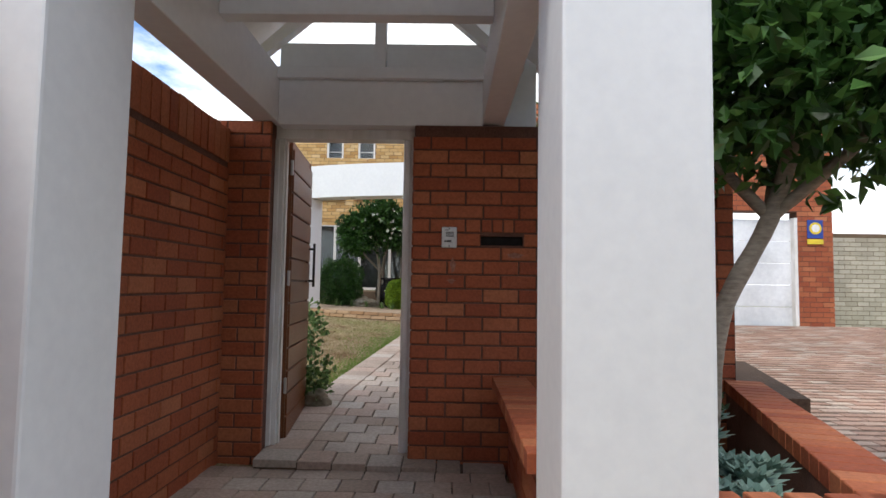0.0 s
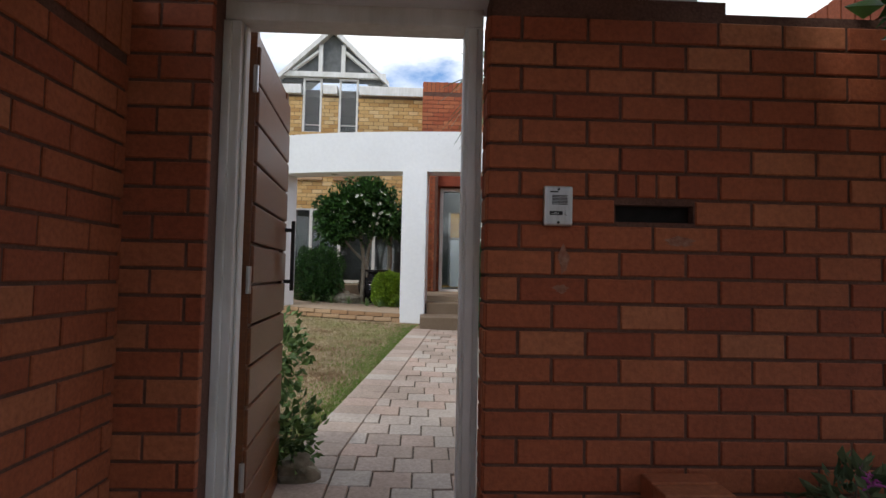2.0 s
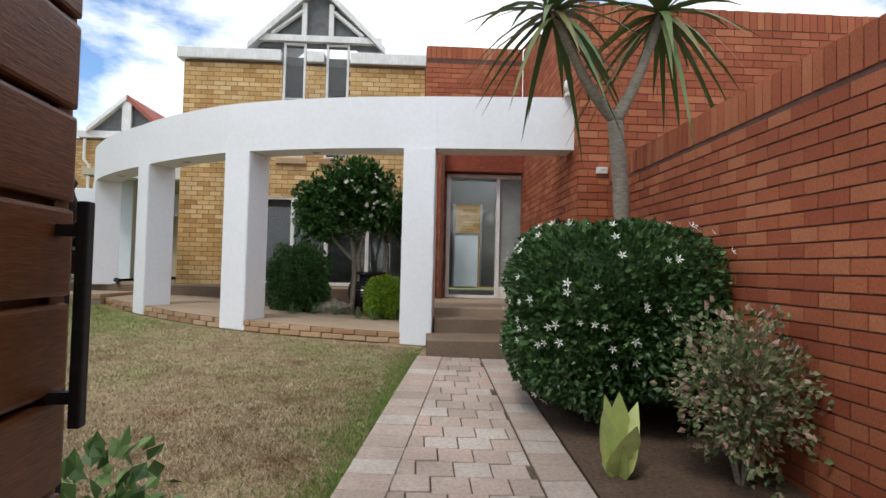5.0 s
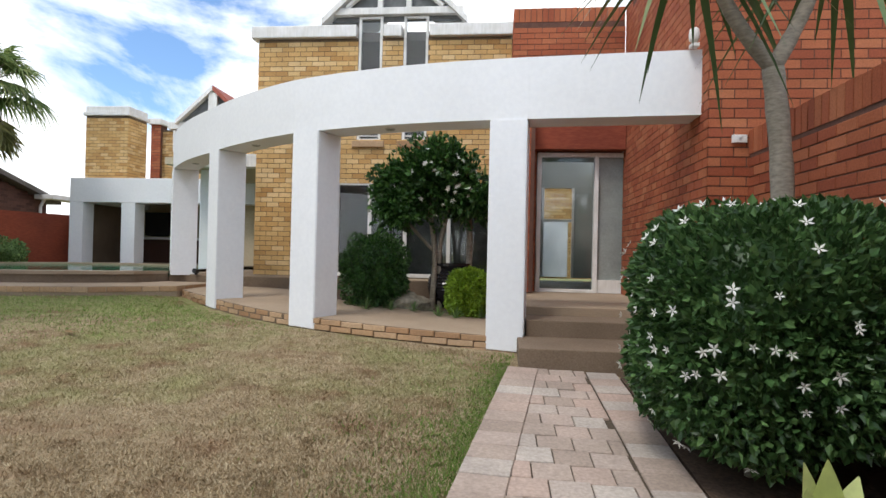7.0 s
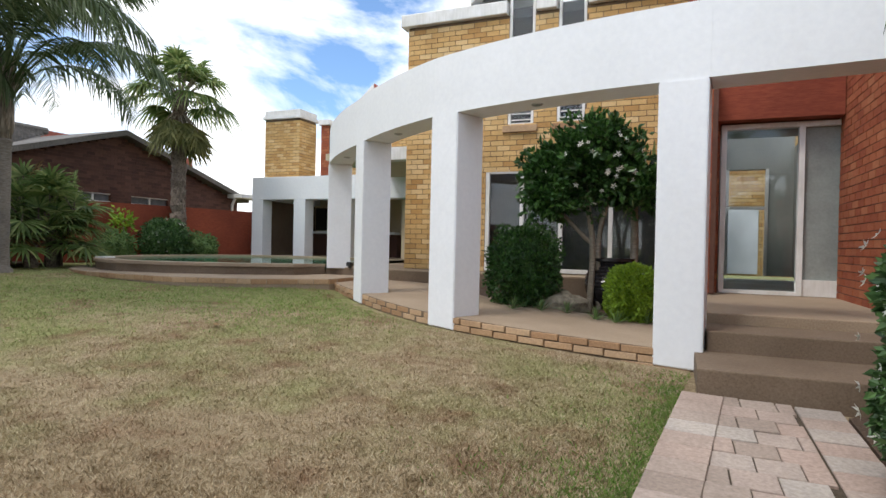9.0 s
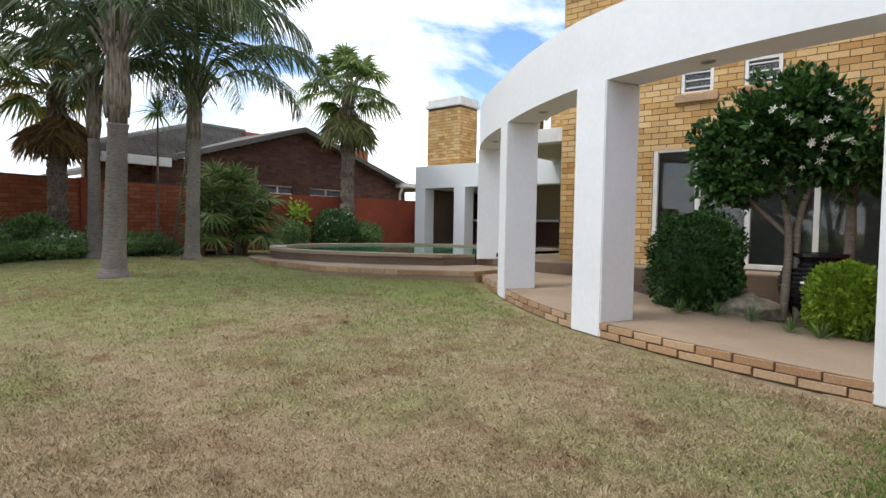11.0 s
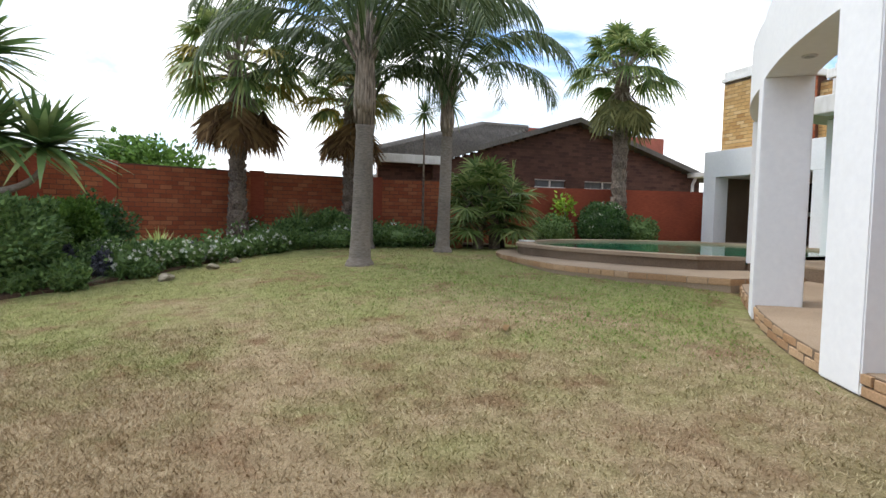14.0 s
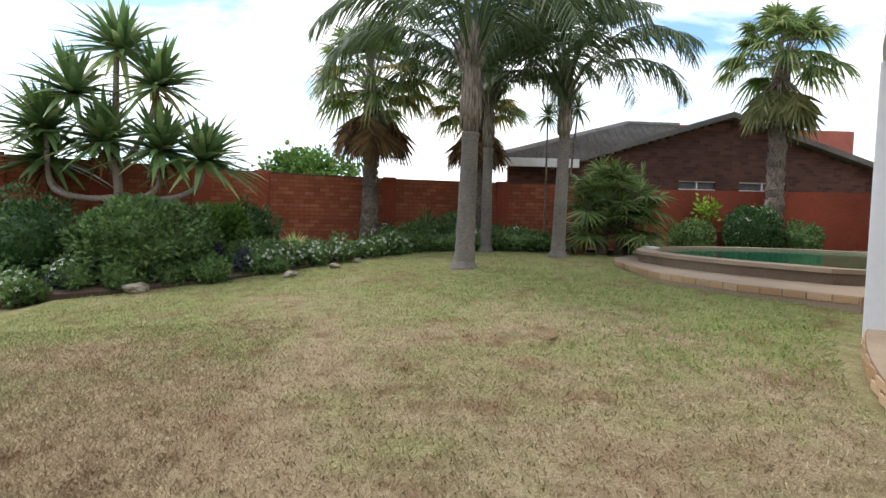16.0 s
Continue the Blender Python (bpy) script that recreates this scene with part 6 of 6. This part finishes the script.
def street_tree():
    R.seed(57)
    t = thing("glossy_tree", (1.55, 2.55, 0.5), "small tree with large glossy leaves in the planter", "tree")
    limb("trunk", [(0, 0, -0.1), (0.1, 0.05, 0.6), (0.35, 0.0, 1.15), (0.5, -0.05, 1.7)], [0.06, 0.05, 0.045, 0.035], M_STEM, t, 10)
    for q in ((-0.1, 0.2, 1.7), (0.9, -0.3, 1.8), (0.6, 0.4, 2.0)):
        limb("branch", [(0.35, 0, 1.15), (q[0] * 0.6 + 0.15, q[1] * 0.6, 1.5), q], [0.035, 0.03, 0.02], M_STEM, t, 7)
    s = Soup()
    for c, r, n in (((0.45, -0.05, 1.95), (0.95, 0.8, 0.62), 3200), ((0.9, -0.4, 2.1), (0.7, 0.6, 0.65), 2000), ((0.1, 0.3, 1.95), (0.6, 0.5, 0.55), 900), ((0.6, 0.0, 2.5), (0.8, 0.7, 0.5), 2000)):
        foliage(s, c, r, n, 0.125, 0.036, 2.0, 0.2, 0.3)
    s.mesh("crown", G_GLOSS, t)
    for i in range(16):
        y = 1.42 + R.uniform(0, 1.5)
        x = 1.36 - R.uniform(0, 0.28) + (y - 1.42) * 0.3
        g = thing("succulent", (x, y, 0.50), "grey-green rosette succulent in the planter", "succulent", "planter succulents")
        q = Soup()
        for ring_n, el, ln in ((11, 15, 0.14), (10, 35, 0.12), (8, 55, 0.09), (5, 75, 0.06)):
            th = np.arange(ring_n) * 2 * math.pi / ring_n + el
            out = np.c_[np.cos(th) * math.cos(radians(el)), np.sin(th) * math.cos(radians(el)), np.full(ring_n, math.sin(radians(el)))]
            q.leaves(np.repeat(np.array([[0, 0, 0.03]]), ring_n, 0), out, unit(np.cross(out, (0, 0, 1.0))), np.full(ring_n, ln), np.full(ring_n, ln * 0.32), -0.3)
        q.mesh("leaves", G_SUCC, g)
    for i in range(8):
        x, y = 0.95 + R.uniform(0, 0.75), 2.85 + R.uniform(0, 0.45)
        g = thing("flowering_plant", (x, y, 0.50), "small pink-flowered plant against the brick wall", "flower", "planter flowers")
        q = Soup()
        foliage(q, (0, 0, 0.12), (0.12, 0.12, 0.12), 90, 0.06, 0.016)
        q.mesh("leaves", G_GREY, g)
        h = 0.2 + R.uniform(0, 0.12)
        limb("stem", [(0, 0, 0), (0.02, 0, h)], [0.005, 0.004], M_STEM, g, 5)
        stars((0.02, 0, h), (0.015, 0.015, 0.012), 2, 0.032, G_PINK, g, 2.0, "flower", 5, (0, -1.2, 0.8))


street_tree()


def side_bed():
    R.seed(61)
    t = thing("variegated_shrub", (1.56, 6.95, ground(1.56, 6.95)), "pink and cream variegated shrub", "bush")
    for i in range(7):
        a = i * 0.9
        limb("stem", [(0, 0, -0.05), (0.15 * math.cos(a), 0.15 * math.sin(a), 0.5), (0.3 * math.cos(a), 0.3 * math.sin(a), 0.9)], [0.012, 0.01, 0.006], M_STEM, t, 5)
    s = Soup()
    foliage(s, (0, 0, 0.60), (0.38, 0.36, 0.46), 3000, 0.05, 0.018, 2.0, 0.3, 0.25)
    s.mesh("leaves", G_VARI, t)
    t = thing("pale_leaf_plant", (0.82, 7.0, ground(0.82, 7.0)), "broad pale yellow-green leaves", "plant")
    s = Soup()
    for az, el, ln in ((2.2, 80, 0.58), (0.4, 74, 0.55), (3.6, 76, 0.52), (5.0, 68, 0.46), (1.2, 83, 0.6)):
        w = (math.cos(az) * math.cos(radians(el)), math.sin(az) * math.cos(radians(el)), math.sin(radians(el)))
        blade(s, (0, 0, 0.02), w, ln, 0.12, 0.16, 8)
    s.mesh("leaves", G_PALE, t)
    for i, (x, y, r) in enumerate(((-1.12, 4.92, 0.15), (-1.36, 4.6, 0.2))):
        b = thing("leafy_shrub", (x, y, ground(x, y)), "leafy green shrub behind the gate", "bush", "gate shrubs")
        s = Soup()
        foliage(s, (0, 0, 0.66), (r, r, 0.24), 320, 0.06, 0.022, 2.0, 0.08, 0.2)
        s.mesh("leaves", G_BUSH, b)
    for i, (x, y) in enumerate(((0.75, 5.2), (0.8, 4.6), (1.2, 4.9), (-1.0, 4.7))):
        b = thing("leafy_shrub", (x, y, ground(x, y)), "low leafy green plant beside the path", "bush", "side bed plants")
        s = Soup()
        foliage(s, (0, 0, 0.25), (0.15, 0.15, 0.24), 300, 0.065, 0.024, 2.0, 0.25, 0.2)
        s.mesh("leaves", G_BUSH, b)


side_bed()


def border():
    R.seed(67)
    def gz(x, y):
        return ground(x, y) + 0.03
    bush("creeper_mound", (-9.9, 4.35, gz(-9.9, 4.35)), (1.0, 1.05, 0.68), G_BUSH, 9000, 0.09, "large mounded dark green creeper bush", 2.4, 0.12)
    bush("dark_bush", (-9.6, 2.6, gz(-9.6, 2.6)), (0.75, 0.75, 0.75), G_HEDGE, 4500, 0.08, "dark green bush by the boundary wall")
    bush("bright_shrub", (-11.6, 5.05, gz(-11.6, 5.05) + 0.35), (0.45, 0.5, 0.42), G_FAR, 3500, 0.09, "bright feathery green shrub")
    bush("dark_bush", (-12.5, 5.3, gz(-12.5, 5.3)), (0.5, 0.6, 0.6), G_HEDGE, 3000, 0.08, "dark green bush by the boundary wall")
    bush("green_shrub", (-14.0, 9.83, gz(-14.0, 9.83)), (0.45, 0.5, 0.4), G_BUSH, 3000, 0.08, "green shrub by the boundary wall")
    bush("green_shrub", (-13.6, 8.9, gz(-13.6, 8.9)), (0.35, 0.4, 0.3), G_BUSH, 2000, 0.07, "green shrub by the boundary wall")
    bush("round_bush", (-13.3, 16.9, 0.95), (0.6, 0.62, 0.58), G_HEDGE, 5000, 0.07, "rounded dark bush beyond the pool", 2.4, 0.08, 20)
    bush("green_shrub", (-13.5, 15.55, 0.93), (0.4, 0.5, 0.4), G_BUSH, 2500, 0.07, "green shrub beyond the pool")
    bush("green_shrub", (-13.1, 17.95, 0.93), (0.45, 0.5, 0.4), G_BUSH, 2500, 0.07, "green shrub beyond the pool")
    bush("ground_cover", (-13.2, 11.3, gz(-13.2, 11.3)), (0.5, 1.0, 0.22), G_BUSH, 3500, 0.06, "low green ground cover")
    bush("ground_cover", (-12.9, 9.8, gz(-12.9, 9.8)), (0.4, 0.8, 0.16), G_BUSH, 2500, 0.06, "low green ground cover")
    y = thing("yucca", (-14.5, 9.15, gz(-14.5, 9.15)), "spiky green yucca by the wall", "yucca")
    s = Soup()
    rosette(s, (0, 0, 0.45), 60, 0.6, 0.02, -10, 85, 0.1)
    s.mesh("leaves", G_SPIKE, y)
    limb("stem", [(0, 0, -0.05), (0, 0, 0.45)], [0.07, 0.06], M_BARK2, y, 8)
    y = thing("striped_grass", (-11.7, 6.45, gz(-11.7, 6.45)), "pale striped spiky grass clump", "grass")
    s = Soup()
    rosette(s, (0, 0, 0.1), 110, 0.75, 0.016, 30, 88, 0.35)
    s.mesh("leaves", G_PALE, y)
    y = thing("thin_dracaena", (-13.2, 11.87, gz(-13.2, 11.87)), "thin-stemmed dracaena with small leaf tufts", "tree")
    for dx, dy, h in ((0, 0, 3.1), (0.05, 0.68, 3.3)):
        limb("stem", [(dx * 0.4, dy * 0.4, -0.05), (dx, dy * 0.8, h * 0.5), (dx, dy, h)], [0.03, 0.025, 0.02], M_BARK2, y, 6)
        s = Soup()
        rosette(s, (dx, dy, h), 50, 0.55, 0.024, -50, 85, 0.3)
        s.mesh("rosette", G_SPIKE, y)
    y = thing("sapling", (-13.9, 16.1, 0.95), "thin leafy sapling against the red wall", "tree")
    limb("stem", [(0, 0, -0.05), (0.02, 0.03, 0.6), (0, 0, 1.1)], [0.025, 0.02, 0.012], M_STEM, y, 6)
    s = Soup()
    foliage(s, (0, 0, 1.05), (0.25, 0.3, 0.3), 160, 0.14, 0.04, 2.0, 0.3, 0.1)
    s.mesh("leaves", G_LIME, y)
    front = [(-7.4, 1.5), (-8.7, 4.5), (-9.5, 5.7), (-10.7, 6.75), (-12.0, 7.6), (-13.2, 9.2), (-13.6, 12.0)]
    seg = [math.dist(a, b) for a, b in zip(front, front[1:])]
    for i in range(135):
        d = R.uniform(0.15, sum(seg) * 0.98)
        k = 0
        while d > seg[k]:
            d -= seg[k]
            k += 1
        (x0, y0), (x1, y1) = front[k], front[k + 1]
        f = d / seg[k]
        off = -0.06 + 1.7 * R.rand() ** 1.7
        nx, ny = -(y1 - y0) / seg[k], (x1 - x0) / seg[k]
        x, yy = x0 + (x1 - x0) * f + nx * off, y0 + (y1 - y0) * f + ny * off
        kind = (0, 2, 3, 0, 3, 1, 2, 3)[i % 8]
        h = 0.10 + 0.08 * min(max(off, 0), 1.2) + R.uniform(0, 0.08)
        if kind == 0:
            bush("daisy_clump", (x, yy, gz(x, yy)), (0.24, 0.24, h + 0.06), G_BUSH, 380, 0.08, "clump of small white daisies", 2.0, 0.35, 34, "white daisies", None, 0.042)
        elif kind == 1:
            bush("lavender", (x, yy, gz(x, yy)), (0.2, 0.2, h), G_LAV, 700, 0.07, "rounded clump of grey-purple lavender", 2.0, 0.2, 0, "lavenders")
        elif kind == 2:
            bush("border_plant", (x, yy, gz(x, yy)), (0.24, 0.24, h), G_BUSH, 700, 0.07, "low green border plant", 2.0, 0.2, 0, "border plants")
        else:
            g = thing("grass_clump", (x, yy, gz(x, yy)), "arching green grass clump", "grass", "border grasses")
            s = Soup()
            rosette(s, (0, 0, 0), 40, 0.42, 0.009, 20, 88, 0.5)
            s.mesh("blade", G_GREY if i % 8 == 3 else G_BUSH, g)


border()


def far_tree(at, radii, n):
    t = thing("far_tree", at, "bright green tree beyond the boundary wall", "tree", "far trees")
    limb("trunk", [(0, 0, -3), (0, 0, 0)], [0.2, 0.15], M_BARK2, t, 6)
    s = Soup()
    for i in range(7):
        c = (R.uniform(-0.5, 0.5) * radii[0], R.uniform(-0.6, 0.6) * radii[1], R.uniform(-0.2, 0.6) * radii[2])
        foliage(s, c, [r * 0.55 for r in radii], n // 7, 0.22, 0.08, 2.0, 0.3, 0.4)
    s.mesh("crown", G_FAR, t)


R.seed(71)
far_tree((-26.5, 4.0, 3.0), (1.5, 2.4, 1.5), 5000)
far_tree((-28.0, -1.5, 3.2), (1.5, 2.0, 1.0), 3000)


# ---- lawn blades ----
def lawn_blades():
    R.seed(77)
    n = 360000
    r = 0.4 + 12.5 * R.rand(n) ** 1.25
    th = R.uniform(radians(62), radians(218), n)
    x, y = -0.5 + r * np.cos(th), 7.6 + r * np.sin(th)
    m = 110000
    x = np.r_[x, -0.8 - 5.5 * R.rand(m) ** 1.5]
    y = np.r_[y, R.uniform(3.9, 7.7, m)]
    n += m
    m = 22000
    y = np.r_[y, R.uniform(4.7, 10.2, m)]
    x = np.r_[x, np.maximum(-1.06, -0.435 - (9.9 - y[-m:]) * 0.128) - np.abs(R.normal(0, 0.13, m)) * (1 + 0.6 * np.sin(y[-m:] * 3.7))]
    n += m
    keep = (np.hypot(x - CX, y - CY) > CR + 0.13) & (x < np.maximum(-1.055, -0.43 - (9.9 - y) * 0.128)) & (y > 3.9) & (x > -13.2)
    keep &= ~((np.hypot((x + 9.7) / 3.4, (y - 16.0) / 3.55) < 1) | ((x > -9.2) & (y > 12.4 + 0.55 * np.clip(x + 8.1, 0, 3))))
    bed = np.interp(x, [-13.2, -12.0, -10.7, -9.5, -8.7, -7.4], [9.2, 7.6, 6.75, 5.7, 4.5, 1.5])
    keep &= y > bed + 0.05
    x, y = x[keep], y[keep]
    n = len(x)
    z = np.minimum(-0.167 - 0.0352 * x + 0.0657 * np.minimum(y, 10.45), 0.92)
    z += np.maximum(0.81 - z, 0) * np.clip((y - 11.3) / 1.2, 0, 1) * np.clip((-x - 5.0) / 1.3, 0, 1) - 0.005
    rim = np.maximum(-1.055, -0.43 - (9.9 - y) * 0.128) - x
    near = np.exp(-np.clip(rim, 0, 9) / (0.2 + 0.10 * np.sin(y * 5.1) * np.sin(y * 1.9 + 1)))
    pool = np.exp(-np.abs(np.hypot(x + 5.2, y - 11.9) / 1.5) ** 3)
    palm = np.exp(-np.abs(np.hypot(x + 8.2, (y - 11.2) * 1.3) / 2.6) ** 3) * 0.35
    edge = R.rand(n) < 0.62 * near + 0.55 * pool + palm
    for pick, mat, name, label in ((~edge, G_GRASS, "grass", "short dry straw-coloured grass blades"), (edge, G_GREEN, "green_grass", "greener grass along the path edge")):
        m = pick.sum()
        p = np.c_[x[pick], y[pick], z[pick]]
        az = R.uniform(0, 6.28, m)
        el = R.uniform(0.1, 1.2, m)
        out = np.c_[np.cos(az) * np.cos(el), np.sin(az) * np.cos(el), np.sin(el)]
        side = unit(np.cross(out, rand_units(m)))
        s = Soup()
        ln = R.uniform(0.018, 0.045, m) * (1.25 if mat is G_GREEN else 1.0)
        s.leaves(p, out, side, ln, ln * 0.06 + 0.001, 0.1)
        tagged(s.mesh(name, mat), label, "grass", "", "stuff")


lawn_blades()
leaf = thing("fallen_leaf", (-4.9, 10.05, ground(-4.9, 10.05) + 0.02), "curled brown fallen leaf on the lawn", "leaf")
q = Soup()
blade(q, (0, 0, 0.01), (0.9, -0.4, 0.15), 0.22, 0.03, 0.1, 5)
blade(q, (0.02, 0, 0.01), (-0.8, 0.5, 0.2), 0.15, 0.03, 0.2, 5)
q.mesh("blade", G_DRY, leaf)


# ---- single bricks and stones, sharing meshes ----
def link_pieces():
    shared = {}
    bpy.context.view_layer.update()
    for parent, name, at, turn, size, mat in PIECES:
        key = (name, mat.name, tuple(round(v, 3) for v in size))
        if key not in shared:
            me = bpy.data.meshes.new(name)
            bm = bmesh.new()
            x, y, z = size
            c = 0.004
            lo = [bm.verts.new(p) for p in ((0, 0, 0), (x, 0, 0), (x, y, 0), (0, y, 0))]
            if name == "brick":
                mid = [bm.verts.new(p) for p in ((0, c, c), (x, c, c))]
                q = [bm.verts.new(p) for p in ((c, 0, c), (x - c, 0, c), (x - c, 0, z - c), (c, 0, z - c))]
                o = [bm.verts.new(p) for p in ((0, c, z), (x, c, z), (x, y, z), (0, y, z))]
                bm.verts.remove(lo[0]), bm.verts.remove(lo[1])
                bm.verts.remove(mid[0]), bm.verts.remove(mid[1])
                w = [bm.verts.new(p) for p in ((0, c, 0), (x, c, 0))]
                bm.faces.new(q)
                bm.faces.new((w[0], w[1], q[1], q[0]))
                bm.faces.new((w[1], o[1], q[2], q[1]))
                bm.faces.new((o[1], o[0], q[3], q[2]))
                bm.faces.new((o[0], w[0], q[0], q[3]))
                bm.faces.new((o[0], o[1], o[2], o[3]))
                bm.faces.new((w[1], lo[2], o[2], o[1]))
                bm.faces.new((lo[3], w[0], o[0], o[3]))
                bm.faces.new((w[0], lo[3], lo[2], w[1]))
            else:
                t = [bm.verts.new(p) for p in ((c, c, z), (x - c, c, z), (x - c, y - c, z), (c, y - c, z))]
                m = [bm.verts.new(p) for p in ((0, 0, z - c), (x, 0, z - c), (x, y, z - c), (0, y, z - c))]
                bm.faces.new(t)
                for i in range(4):
                    k = (i + 1) % 4
                    bm.faces.new((lo[i], lo[k], m[k], m[i]))
                    bm.faces.new((m[i], m[k], t[k], t[i]))
            bm.to_mesh(me)
            bm.free()
            me.materials.append(mat)
            shared[key] = me
        ob = bpy.data.objects.new(name, shared[key])
        scene.collection.objects.link(ob)
        ob.parent = parent
        ob.matrix_parent_inverse = parent.matrix_world.inverted()
        tilt = random.uniform(-0.012, 0.012) if name == "paver" else 0.0
        ob.matrix_basis = Matrix.Translation(at) @ (Euler((SLOPE if name == "paver" else 0, 0, turn)).to_matrix().to_4x4()) @ Matrix.Rotation(tilt, 4, "Y")


SLOPE = math.atan(0.0657)
link_pieces()
